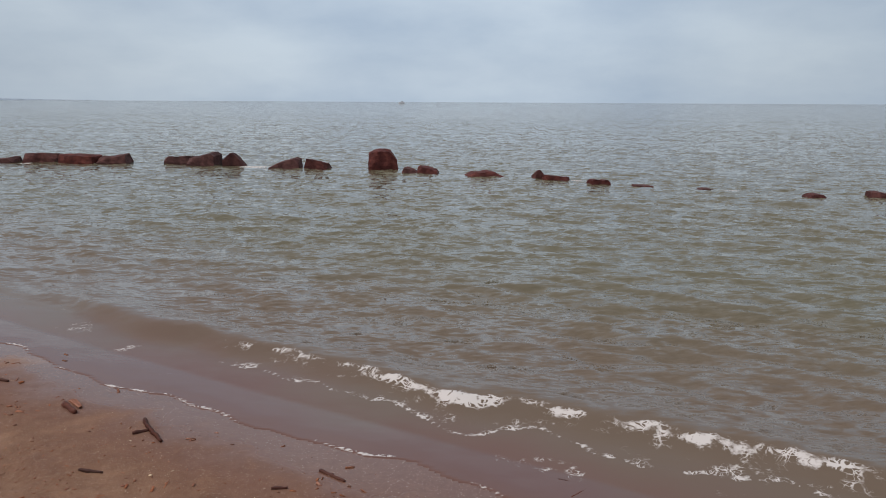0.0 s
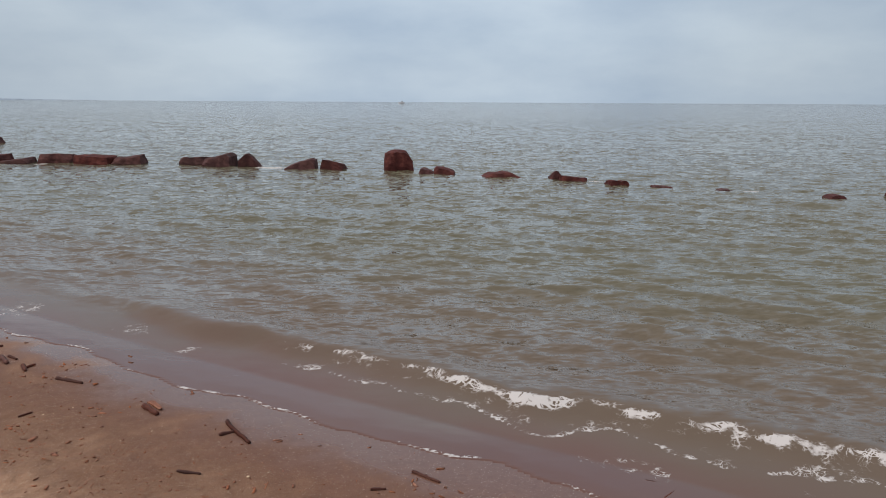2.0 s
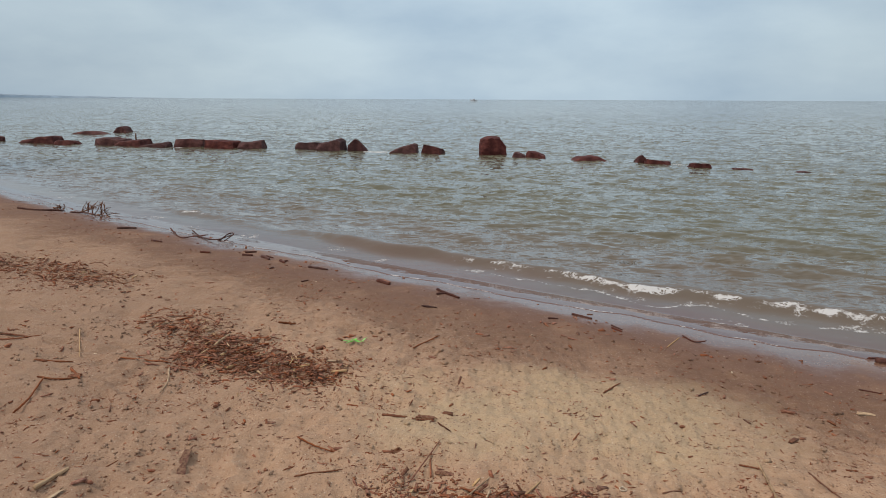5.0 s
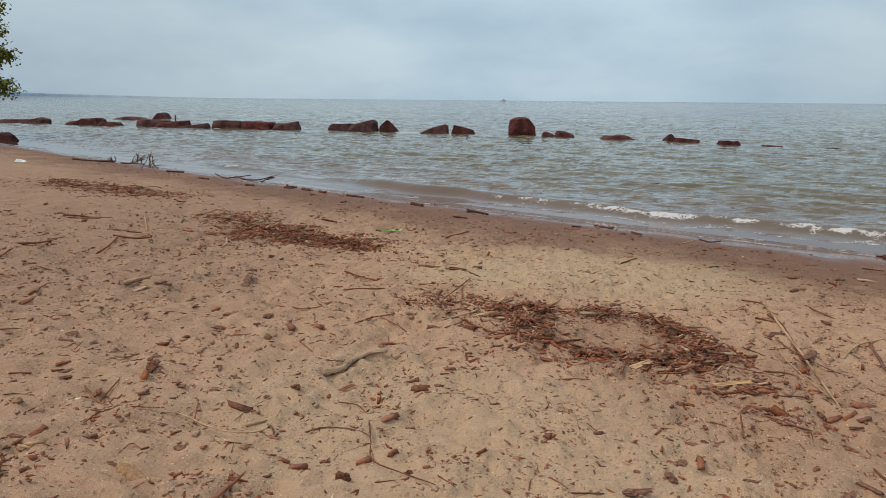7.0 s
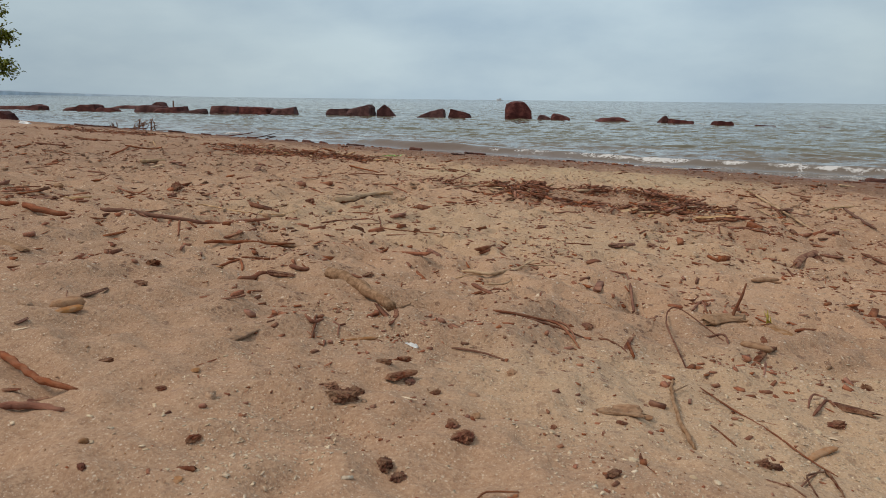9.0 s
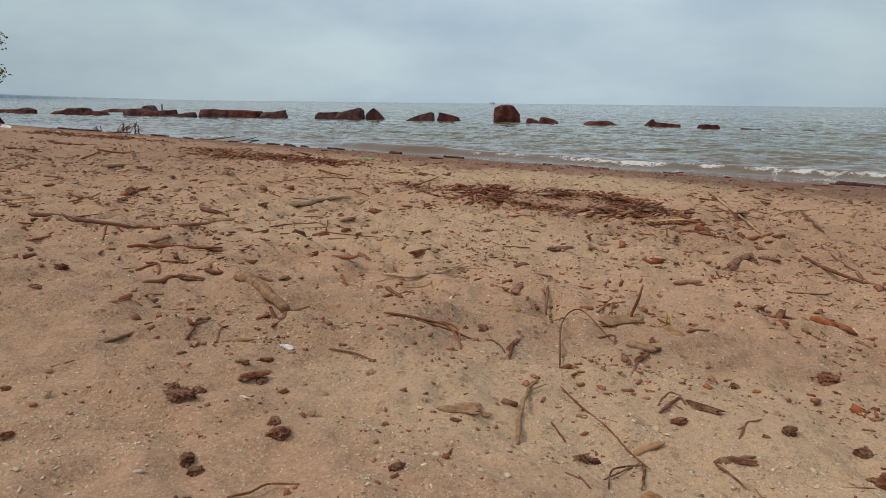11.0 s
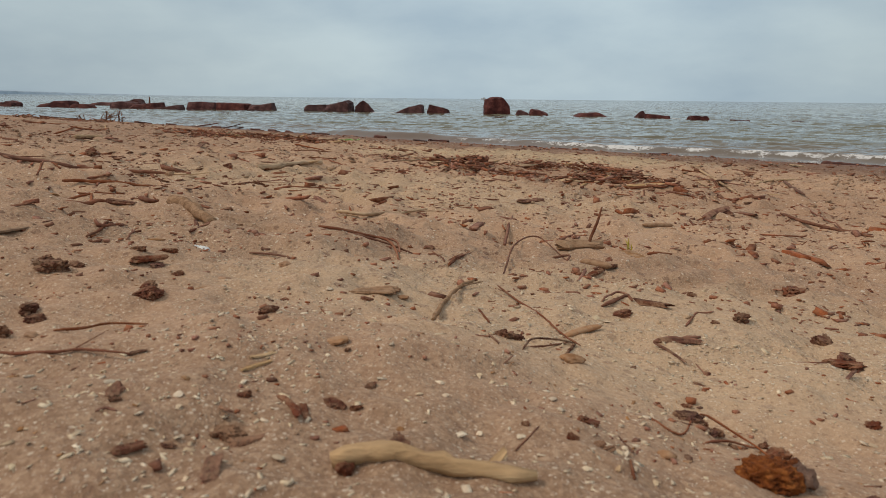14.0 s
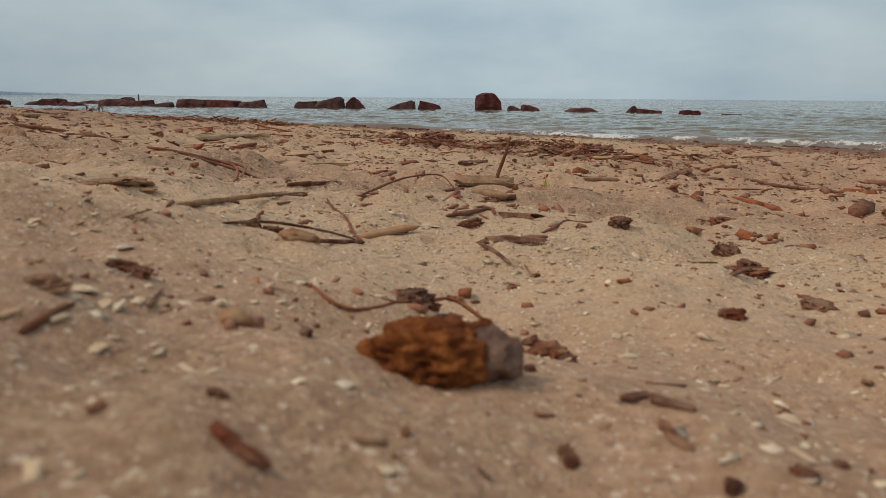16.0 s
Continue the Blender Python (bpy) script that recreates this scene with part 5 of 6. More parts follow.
pebble(BARK, -1.829, -4.784, 0.012, 0.008)
stick(WOOD_DARK, 0.0012, (-1.732, -4.689), (-1.708, -4.664), (-1.679, -4.656))
stick(WOOD_DARK, 0.0014, (-2.393, -4.763), (-2.356, -4.769), (-2.323, -4.780), (-2.288, -4.788), (-2.257, -4.792), (-2.228, -4.785), (-2.215, -4.774), (-2.178, -4.773))
pebble(SHELL, -2.319, -4.819, 0.018, 0.015)
pebble(BARK, -2.372, -4.635, 0.026, 0.018)
pebble(BARK, -2.318, -4.740, 0.022, 0.017)
pebble(STONE, -2.294, -4.729, 0.015, 0.005)
chunk(BARK, -2.179, -4.761, 0.015, 0.007, 32)
chunk(BARK, -2.051, -4.849, 0.027, 0.010, 38)
chunk(BARK, -2.077, -4.827, 0.030, 0.004, -43)
chunk(WOOD_PALE, -2.083, -4.758, 0.028, 0.005, 55)
chunk(BARK, -2.028, -4.812, 0.022, 0.006, -61)
pebble(SHELL, -2.269, -4.765, 0.009, 0.007)
pebble(SHELL, -2.279, -4.821, 0.015, 0.009)
pebble(SHELL, -2.259, -4.816, 0.008, 0.005)
pebble(BARK, -2.317, -4.804, 0.021, 0.011)
pebble(BARK, -2.281, -4.824, 0.012, 0.006)
pebble(BARK, -2.141, -4.847, 0.008, 0.007)
pebble(BARK, -2.195, -4.899, 0.010, 0.005)
stick(WOOD_DARK, 0.0010, (-2.142, -4.865), (-2.139, -4.859), (-2.131, -4.861))
pebble(BARK, -1.847, -4.785, 0.009, 0.010)
pebble(SHELL, -2.102, -4.840, 0.008, 0.007)
pebble(BARK, -2.260, -4.903, 0.011, 0.007)
chunk(ROOT, -2.712, -4.252, 0.158, 0.025, 75)
stick(WOOD_DARK, 0.0033, (-2.652, -4.125), (-2.628, -4.147), (-2.620, -4.115))
stick(WOOD_DARK, 0.0026, (-2.642, -4.090), (-2.624, -4.154), (-2.606, -4.217))
stick(WOOD_DARK, 0.0025, (-2.586, -4.207), (-2.575, -4.246))
chunk(STONE, -2.533, -4.174, 0.067, 0.012, 22)
chunk(BARK, -2.501, -4.035, 0.106, 0.010, 95)
stick(WOOD_DARK, 0.0021, (-2.611, -4.080), (-2.591, -4.107), (-2.581, -4.147))
pebble(BARK, -2.504, -4.442, 0.020, 0.016)
pebble(BARK, -2.469, -4.478, 0.041, 0.026)
pebble(BARK, -2.493, -4.456, 0.028, 0.016)
pebble(BARK, -2.458, -4.446, 0.024, 0.012)
pebble(BARK, -2.430, -4.276, 0.030, 0.017)
pebble(BARK, -2.450, -4.321, 0.026, 0.013)
pebble(BARK, -2.401, -4.356, 0.025, 0.011)
chunk(SHELL, -2.381, -4.458, 0.027, 0.006, -29)
pebble(BARK, -2.352, -4.652, 0.022, 0.016)
pebble(BARK, -2.292, -4.545, 0.030, 0.018)
pebble(STONE, -2.251, -4.255, 0.023, 0.012)
stick(WOOD_DARK, 0.0051, (-2.973, -4.490), (-2.915, -4.522), (-2.861, -4.551), (-2.796, -4.563))
stick(WOOD_DARK, 0.0048, (-2.849, -4.630), (-2.820, -4.619), (-2.775, -4.617))
chunk(BARK, -2.876, -4.582, 0.024, 0.012, 39)
chunk(BARK, -2.837, -4.585, 0.031, 0.009, 42)
chunk(SHELL, -3.005, -4.422, 0.032, 0.009, 47)
chunk(BARK, -3.017, -4.395, 0.028, 0.009, 89)
stick(WOOD_DARK, 0.0023, (-2.084, -3.896), (-2.053, -3.939), (-2.037, -4.001))
chunk(WOOD_DARK, -2.123, -4.051, 0.070, 0.011, 13)
pebble(STONE, -2.184, -4.067, 0.033, 0.009)
chunk(BARK, -2.021, -3.914, 0.144, 0.012, 76)
pebble(STONE, -1.630, -3.656, 0.061, 0.013)
chunk(STONE, -1.740, -3.818, 0.063, 0.025, -17)
pebble(STONE, -2.077, -4.347, 0.058, 0.013)
stick(WOOD_DARK, 0.0020, (-2.371, -4.112), (-2.315, -4.137), (-2.266, -4.179))
pebble(BARK, -2.586, -4.653, 0.018, 0.013)
pebble(BARK, -2.642, -4.761, 0.013, 0.008)
pebble(STONE, -2.682, -4.705, 0.014, 0.008)
chunk(STONE, -3.009, -4.306, 0.056, 0.018, 66)
chunk(BARK, -3.077, -4.144, 0.087, 0.015, 91)
pebble(BARK, -2.844, -4.442, 0.021, 0.012)
pebble(BARK, -2.715, -4.507, 0.017, 0.011)
pebble(STONE, -2.703, -4.441, 0.020, 0.006)
pebble(STONE, -2.554, -4.744, 0.014, 0.004)
pebble(BARK, -2.126, -4.630, 0.019, 0.014)
pebble(SHELL, -2.095, -4.546, 0.017, 0.012)
pebble(BARK, -1.630, -3.568, 0.032, 0.020)
stick(WOOD_DARK, 0.0032, (-1.810, -3.502), (-1.768, -3.410), (-1.770, -3.486))
stick(WOOD_DARK, 0.0027, (-1.832, -3.761), (-1.792, -3.750), (-1.800, -3.827))
pebble(BARK, -2.100, -3.772, 0.035, 0.017)
pebble(BARK, -1.057, -2.275, 0.094, 0.045)
pebble(SHELL, -2.214, -3.462, 0.026, 0.017)
pebble(BARK, -2.185, -4.436, 0.016, 0.010)
pebble(BARK, -1.911, -4.430, 0.022, 0.020)
pebble(BARK, -1.576, -3.973, 0.031, 0.021)
stick(WOOD_DARK, 0.0027, (-1.767, -4.213), (-1.725, -4.147), (-1.714, -4.160))
pebble(BARK, -1.740, -4.229, 0.032, 0.017)
pebble(BARK, -2.297, -4.552, 0.029, 0.025)
chunk(BARK, -1.360, -3.890, 0.049, 0.026, -54)
pebble(BARK, -1.463, -4.261, 0.029, 0.023)
pebble(BARK, -1.472, -4.343, 0.034, 0.025)
chunk(BARK, -1.685, -4.373, 0.054, 0.012, 1)
stick(WOOD_DARK, 0.0060, (-1.114, -3.440), (-1.106, -3.487), (-1.093, -3.521))
chunk(ROOT, -2.087, -4.364, 0.074, 0.017, -19)
stick(WOOD_DARK, 0.0073, (-0.694, -1.885), (-0.724, -2.236), (-0.722, -2.507), (-0.704, -2.773))
pebble(BARK, -1.895, -4.424, 0.022, 0.019)
pebble(BARK, -1.578, -4.258, 0.030, 0.018)
pebble(BARK, -3.034, -4.055, 0.037, 0.015)
stick(WOOD_DARK, 0.0040, (-2.025, -3.911), (-2.026, -4.024))
pebble(BARK, -2.100, -3.813, 0.024, 0.014)
stick(WOOD_DARK, 0.0053, (-2.400, -3.508), (-2.333, -3.590))
chunk(BARK, -2.416, -4.352, 0.049, 0.027, 49)
pebble(STONE, -2.303, -4.353, 0.027, 0.008)
pebble(BARK, -2.359, -4.378, 0.018, 0.012)
pebble(STONE, -2.294, -4.445, 0.026, 0.007)
pebble(BARK, -2.312, -4.524, 0.025, 0.014)
pebble(BARK, -2.033, -4.687, 0.010, 0.006)
pebble(STONE, -1.831, -4.536, 0.039, 0.012)
stick(WOOD_DARK, 0.0078, (-3.613, -3.364), (-3.534, -3.314), (-3.394, -3.270), (-3.330, -3.224))
stick(WOOD_DARK, 0.0079, (-3.336, -3.220), (-3.324, -3.068), (-3.315, -2.732))
stick(WOOD_DARK, 0.0036, (-3.388, -3.280), (-3.346, -3.362), (-3.312, -3.432))
stick(WOOD_DARK, 0.0037, (-3.380, -3.289), (-3.330, -3.337), (-3.293, -3.350))
chunk(ROOT, -3.618, -2.927, 0.253, 0.050, -30)
chunk(BARK, -3.750, -2.838, 0.097, 0.021, -13)
chunk(BARK, -4.162, -3.049, 0.233, 0.066, 36)
stick(WOOD_DARK, 0.0096, (-4.002, -3.343), (-3.950, -3.356), (-3.913, -3.358))
stick(WOOD_DARK, 0.0100, (-3.874, -3.375), (-3.785, -3.399), (-3.711, -3.389))
chunk(BARK, -3.195, -3.352, 0.132, 0.019, 65)
stick(WOOD_DARK, 0.0053, (-3.217, -3.451), (-3.112, -3.371), (-3.012, -3.249))
chunk(ROOT, -3.029, -3.245, 0.149, 0.025, 2)
stick(WOOD_DARK, 0.0069, (-2.925, -3.840), (-2.916, -3.761), (-2.900, -3.684))
chunk(BARK, -2.862, -3.723, 0.081, 0.024, 1)
stick(ROOT, 0.0150, (-2.747, -3.690), (-2.690, -3.737), (-2.622, -3.818), (-2.534, -3.924))
chunk(ROOT, -2.522, -3.878, 0.084, 0.017, 71)
stick(WOOD_DARK, 0.0061, (-2.883, -3.614), (-2.856, -3.624), (-2.830, -3.624))
stick(WOOD_DARK, 0.0045, (-2.768, -3.638), (-2.724, -3.634), (-2.675, -3.641))
chunk(ROOT, -3.562, -3.819, 0.184, 0.041, -16)
stick(WOOD_DARK, 0.0039, (-3.085, -3.620), (-3.048, -3.573), (-3.014, -3.629))
stick(WOOD_DARK, 0.0041, (-3.052, -3.550), (-3.029, -3.525), (-3.002, -3.503))
chunk(STONE, -3.040, -4.263, 0.052, 0.037, 44)
chunk(STONE, -2.058, -3.515, 0.080, 0.028, -8)
chunk(ROOT, -1.760, -3.628, 0.131, 0.041, 34)
chunk(ROOT, -1.639, -3.658, 0.080, 0.033, -56)
stick(WOOD_DARK, 0.0039, (-1.610, -3.669), (-1.547, -3.623))
chunk(BARK, -1.728, -3.820, 0.075, 0.025, 29)
stick(WOOD_DARK, 0.0030, (-2.311, -3.909), (-2.229, -3.893), (-2.165, -3.892), (-2.126, -3.986))
stick(WOOD_DARK, 0.0025, (-2.241, -3.906), (-2.171, -3.899), (-2.116, -3.902))
stick(WOOD_DARK, 0.0025, (-2.223, -3.888), (-2.158, -3.878), (-2.134, -3.940))
stick(WOOD_PALE, 0.0052, (-2.454, -3.298), (-2.361, -3.283), (-2.294, -3.141), (-2.241, -2.906))
chunk(BARK, -2.415, -3.480, 0.113, 0.019, -66)
pebble(BARK, -3.152, -3.829, 0.050, 0.024)
pebble(STONE, -3.022, -3.751, 0.041, 0.011)
pebble(BARK, -2.691, -3.521, 0.038, 0.020)
pebble(BARK, -3.103, -3.107, 0.032, 0.021)
pebble(BARK, -4.520, -2.123, 0.098, 0.035)
pebble(BARK, -4.220, -1.882, 0.086, 0.065)


# ---- fine litter, too much to count ----
BOX_V = np.array([(x, y, z) for x in (-1, 1) for y in (-1, 1) for z in (-1, 1)], float)
BOX_F = np.array([(0, 1, 3, 2), (4, 6, 7, 5), (0, 4, 5, 1), (2, 3, 7, 6), (0, 2, 6, 4), (1, 5, 7, 3)])


def litter(name, X, Y, length, wide, thick, turn, tilt, material, label, category, seed, sink=0.25, pile=None):
    """Many slivers strewn over the sand as one mesh; pile lifts them onto one another."""
    rng = np.random.RandomState(seed)
    n = len(X)
    v = np.repeat(BOX_V[None], n, 0) * (1 + rng.uniform(-0.35, 0.35, (n, 8, 3)))
    taper = 1 - 0.5 * rng.rand(n, 1) * (v[:, :, 0] > 0)
    v[:, :, 1] *= taper
    v = v * np.stack([length, wide, thick], -1)[:, None, :] * 0.5
    c, s = np.cos(tilt)[:, None], np.sin(tilt)[:, None]
    x, z = v[:, :, 0] * c + v[:, :, 2] * s, -v[:, :, 0] * s + v[:, :, 2] * c
    c, s = np.cos(turn)[:, None], np.sin(turn)[:, None]
    gx_, gy_ = x * c - v[:, :, 1] * s + X[:, None], x * s + v[:, :, 1] * c + Y[:, None]
    co = np.stack([gx_, gy_, z + (sand_z(X, Y) + thick * (0.5 - sink) + (0 if pile is None else pile * rng.rand(n)))[:, None]], -1).reshape(-1, 3).astype(np.float32)
    quad = (BOX_F[None] + 8 * np.arange(n)[:, None, None]).reshape(-1, 4).astype(np.int32)
    me = bpy.data.meshes.new(name)
    me.vertices.add(len(co))
    me.vertices.foreach_set("co", co.ravel())
    me.loops.add(quad.size)
    me.loops.foreach_set("vertex_index", quad.ravel())
    me.polygons.add(len(quad))
    me.polygons.foreach_set("loop_start", np.arange(0, quad.size, 4, dtype=np.int32))
    me.materials.append(material)
    me.update(calc_edges=True)
    return tagged(new(name, me), label, category, kind="stuff")


def strew(seed, n, x0, x1, y0, y1, chance):
    """Up to n places in a rectangle, kept by a chance of 0 to 1 that varies with the place."""
    rng = np.random.RandomState(seed)
    X, Y = rng.uniform(x0, x1, n), rng.uniform(y0, y1, n)
    keep = rng.rand(n) < np.clip(chance(X, Y), 0, 1)
    return X[keep], Y[keep], rng


def clumpy(X, Y, seed, size):
    return np.clip(0.22 + 2.3 * perlin(X / size, Y / size, seed) + 0.5 * perlin(X / size * 3.1, Y / size * 3.1, seed + 1), 0.02, 1)


def heap(X, Y, ax, ay, bx, by, wide):
    """Nearness to the line from a to b: 1 on it, falling off over wide."""
    dx, dy = bx - ax, by - ay
    f = np.clip(((X - ax) * dx + (Y - ay) * dy) / (dx * dx + dy * dy), 0, 1)
    return np.exp(-((X - ax - f * dx) ** 2 + (Y - ay - f * dy) ** 2) / (2 * wide * wide))


def wrack(X, Y):
    """The drifts of washed-up wood on the upper beach."""
    a = heap(X, Y, -6.3, 3.1, -5.4, 2.5, 0.26) * 0.7 + heap(X, Y, -5.4, 2.2, -4.35, 1.95, 0.28) * 1.2
    b = 0.75 * heap(X, Y, -3.1, 0.12, -2.4, -0.2, 0.2)
    around = ((-2.35, 0.0), (-2.3, -0.6), (-2.0, -0.88), (-1.45, -0.85), (-1.15, -0.5), (-1.45, -0.08), (-1.9, 0.1), (-2.35, 0.0))
    b = np.maximum(b, sum(f * heap(X, Y, *p, *q, 0.12) for f, p, q in zip((0.9, 0.8, 0.7, 1, 1, 0.75, 0.9), around, around[1:])))
    b = b + 0.35 * heap(X, Y, -1.3, -1.0, -0.9, -1.35, 0.2)
    c = 0.95 * heap(X, Y, -10.4, 5.4, -8.4, 4.7, 0.4) + 0.6 * heap(X, Y, -4.75, -2.75, -4.2, -2.9, 0.10)
    b = b * np.clip(0.75 + 1.3 * perlin(X / 0.45, Y / 0.45, 481), 0.15, 1.3)
    return a + b * (1 - np.exp(-(((X + 1.87) / 0.24) ** 2 + ((Y + 0.4) / 0.28) ** 2) ** 2)) + c


def wood_litter(name, seed, n, box, chance, size, slim, material, label, axis=None):
    X, Y, rng = strew(seed, n, *box, chance)
    k = len(X)
    length = size[0] * np.exp(rng.normal(0, size[1], k)).clip(0.4, 3.2)
    wide = length * rng.uniform(slim[0], slim[1], k)
    turn = rng.uniform(0, 2 * np.pi, k) if axis is None else axis + rng.normal(0, 1.1, k)
    litter(name, X, Y, length, wide, wide * rng.uniform(0.35, 0.9, k), turn, rng.normal(0, 0.16, k), material, label, "wood litter", seed + 1, pile=0.045 * np.clip(wrack(X, Y), 0, 1.1) ** 2 if name == "driftwood_heap" else None)


dry_zone = lambda X, Y: step(0.9, 2.6, inland(X, Y))
clean = lambda X, Y: 1 - 0.85 * np.exp(-(((X + 1.7) / 1.5) ** 2 + ((Y - 1.7) / 1.0) ** 2)) - 0.6 * np.exp(-(((X + 2.3) / 0.8) ** 2 + ((Y + 2.2) / 0.6) ** 2))
for k, (box, n) in enumerate((((-6.9, -3.5, 1.0, 3.9), 28000), ((-3.7, -0.6, -1.8, 0.9), 24000), ((-11.6, -7.4, 3.6, 6.6), 14000), ((-5.3, -3.7, -3.5, -2.2), 4000))):
    wood_litter("driftwood_heap", 301 + k, n, box, lambda X, Y: 0.85 * np.clip(wrack(X, Y), 0, 1.1) ** 1.3 * (0.25 + clumpy(X, Y, 431, 0.22)), (0.031, 0.7), (0.08, 0.3), CHIP, "heap of small washed-up driftwood and bark on sand", -0.35)
    wood_litter("driftwood_heap", 305 + k, n // 8, box, lambda X, Y: 0.38 * np.clip(wrack(X, Y), 0, 1.1) ** 1.5, (0.105, 0.55), (0.03, 0.08), CHIP, "thin sticks heaped in a washed-up drift on sand", -0.25)
    wood_litter("driftwood_heap", 361 + k, n // 14, box, lambda X, Y: 0.6 * np.clip(wrack(X, Y), 0, 1.1) ** 1.3, (0.055, 0.5), (0.06, 0.22), WOOD_PALE, "pale bleached sticks among washed-up driftwood", -0.35)
    wood_litter("wood_crumbs", 371 + k, 2 * n, box, lambda X, Y: 0.7 * np.clip(1.3 * wrack(X, Y), 0, 1) * (0.15 + clumpy(X, Y, 433, 0.3)), (0.011, 0.5), (0.25, 0.8), CHIP, "fine wood crumbs among washed-up driftwood")
wood_litter("wood_crumbs", 311, 70000, (-12, 2.2, -5.0, 6.5), lambda X, Y: 0.8 * dry_zone(X, Y) * clumpy(X, Y, 401, 0.55) * clean(X, Y) * (0.06 + 0.94 * step(-3.4, -1.2, Y)), (0.016, 0.6), (0.08, 0.32), CHIP, "scattered wood crumbs and bark bits on dry sand")
wood_litter("wood_crumbs", 381, 90000, (-6.5, 0.6, -3.6, 2.2), lambda X, Y: 0.55 * dry_zone(X, Y) * (0.12 + clumpy(X, Y, 471, 0.4)) * (0.4 + 0.6 * clean(X, Y)), (0.0125, 0.6), (0.07, 0.28), CHIP, "small dark wood crumbs strewn over trodden sand")
wood_litter("wood_crumbs", 315, 24000, (-4.5, -0.3, -5.0, -1.5), lambda X, Y: 0.7 * clumpy(X, Y, 405, 0.35) * step(-4.6, -3.9, Y), (0.0085, 0.6), (0.15, 0.6), CHIP, "tiny wood crumbs strewn over trodden sand")
wood_litter("wood_crumbs", 319, 5200, (-2.7, -1.0, -5.0, -3.9), lambda X, Y: 0.8 * clumpy(X, Y, 407, 0.2), (0.0035, 0.5), (0.3, 0.8), CHIP, "tiny dark crumbs among the grains of sand")
wood_litter("tide_line_litter", 325, 60000, (-13, 3.5, 1.0, 11), lambda X, Y: 0.6 * np.exp(-((inland(X, Y) - 1.9) / 0.8) ** 2) * (0.05 + clumpy(X, Y, 413, 0.5)), (0.013, 0.5), (0.2, 0.6), CHIP, "small dark crumbs on damp sand")
wood_litter("tide_line_litter", 323, 30000, (-16, 4, 0, 14), lambda X, Y: 0.7 * np.exp(-((inland(X, Y) - 1.1) / 0.6) ** 2) * clumpy(X, Y, 411, 1.1), (0.026, 0.6), (0.15, 0.45), CHIP, "dark wood bits along the damp tide line")


wood_litter("loose_twigs", 341, 5200, (-11, 1.6, -4.2, 5.5), lambda X, Y: 0.55 * dry_zone(X, Y) * clumpy(X, Y, 441, 0.7) * clean(X, Y) * 1.3 * (1 + 2 * wrack(X, Y)), (0.062, 0.55), (0.03, 0.085), CHIP, "loose thin twigs and splinters on dry sand")
wood_litter("wood_chips", 391, 9000, (-9, 1.2, -3.4, 4.5), lambda X, Y: 0.75 * dry_zone(X, Y) * clumpy(X, Y, 491, 0.45) ** 1.5 * (0.25 + 0.75 * clean(X, Y)), (0.034, 0.55), (0.14, 0.45), CHIP, "flat red-brown bark chips strewn over trodden sand")
wood_litter("loose_twigs", 345, 900, (-4.2, -0.6, -4.9, -2.0), lambda X, Y: 0.7 * clumpy(X, Y, 443, 0.4), (0.024, 0.5), (0.03, 0.1), CHIP, "small thin twigs scattered on trodden sand")


def shell_litter(name, seed, n, box, chance, size, label, material):
    X, Y, rng = strew(seed, n, *box, chance)
    k = len(X)
    length = size * np.exp(rng.normal(0, 0.4, k)).clip(0.5, 2.6)
    litter(name, X, Y, length, length * rng.uniform(0.28, 0.75, k), length * rng.uniform(0.08, 0.22, k), rng.uniform(0, 6.28, k), rng.normal(0, 0.3, k), material, label, "shell grit", seed + 1, 0.1)


shell_litter("shell_grit", 331, 24000, (-2.7, -1.0, -5.0, -3.9), lambda X, Y: 0.9 * clumpy(X, Y, 421, 0.25), 0.0030, "crushed white shell grit in the sand", SHELL)
shell_litter("shell_grit", 333, 20000, (-4.6, -0.2, -5.0, -1.5), lambda X, Y: 0.6 * clumpy(X, Y, 423, 0.5), 0.0042, "small white shell bits scattered on sand", SHELL)
shell_litter("shell_grit", 335, 2600, (-10, 2, -3, 6), lambda X, Y: step(0.6, 1.4, inland(X, Y)) * (0.22 + wrack(X, Y)) * 0.8, 0.013, "pale shell pieces scattered across the beach", SHELL)
shell_litter("shell_grit", 385, 9000, (-5.5, 0.3, -3.6, 1.2), lambda X, Y: 0.45 * dry_zone(X, Y) * (0.15 + clumpy(X, Y, 475, 0.5)), 0.0062, "tiny white shell bits on trodden sand", SHELL)
shell_litter("fine_gravel", 337, 6000, (-2.9, -0.9, -5.0, -3.6), lambda X, Y: 0.8 * clumpy(X, Y, 425, 0.3), 0.0028, "fine brown gravel grains in the sand", STONE)


# clods of the sand itself
X, Y, rng = strew(351, 26000, -8.0, 1.5, -4.6, 3.8, lambda X, Y: 0.6 * dry_zone(X, Y) * clumpy(X, Y, 451, 0.6) * clean(X, Y) * (0.15 + 0.85 * step(-3.6, -1.8, Y)))
size = (0.006 + 0.008 * step(-3.6, -1.5, Y)) * np.exp(rng.normal(0, 0.45, len(X))).clip(0.5, 2.6)
litter("sand_clods", X, Y, size * rng.uniform(0.8, 1.5, len(X)), size, size * rng.uniform(0.35, 0.7, len(X)), rng.uniform(0, 6.28, len(X)), rng.normal(0, 0.2, len(X)), SAND, "small crumbling clods of tan sand", "sand clods", 352, 0.3)

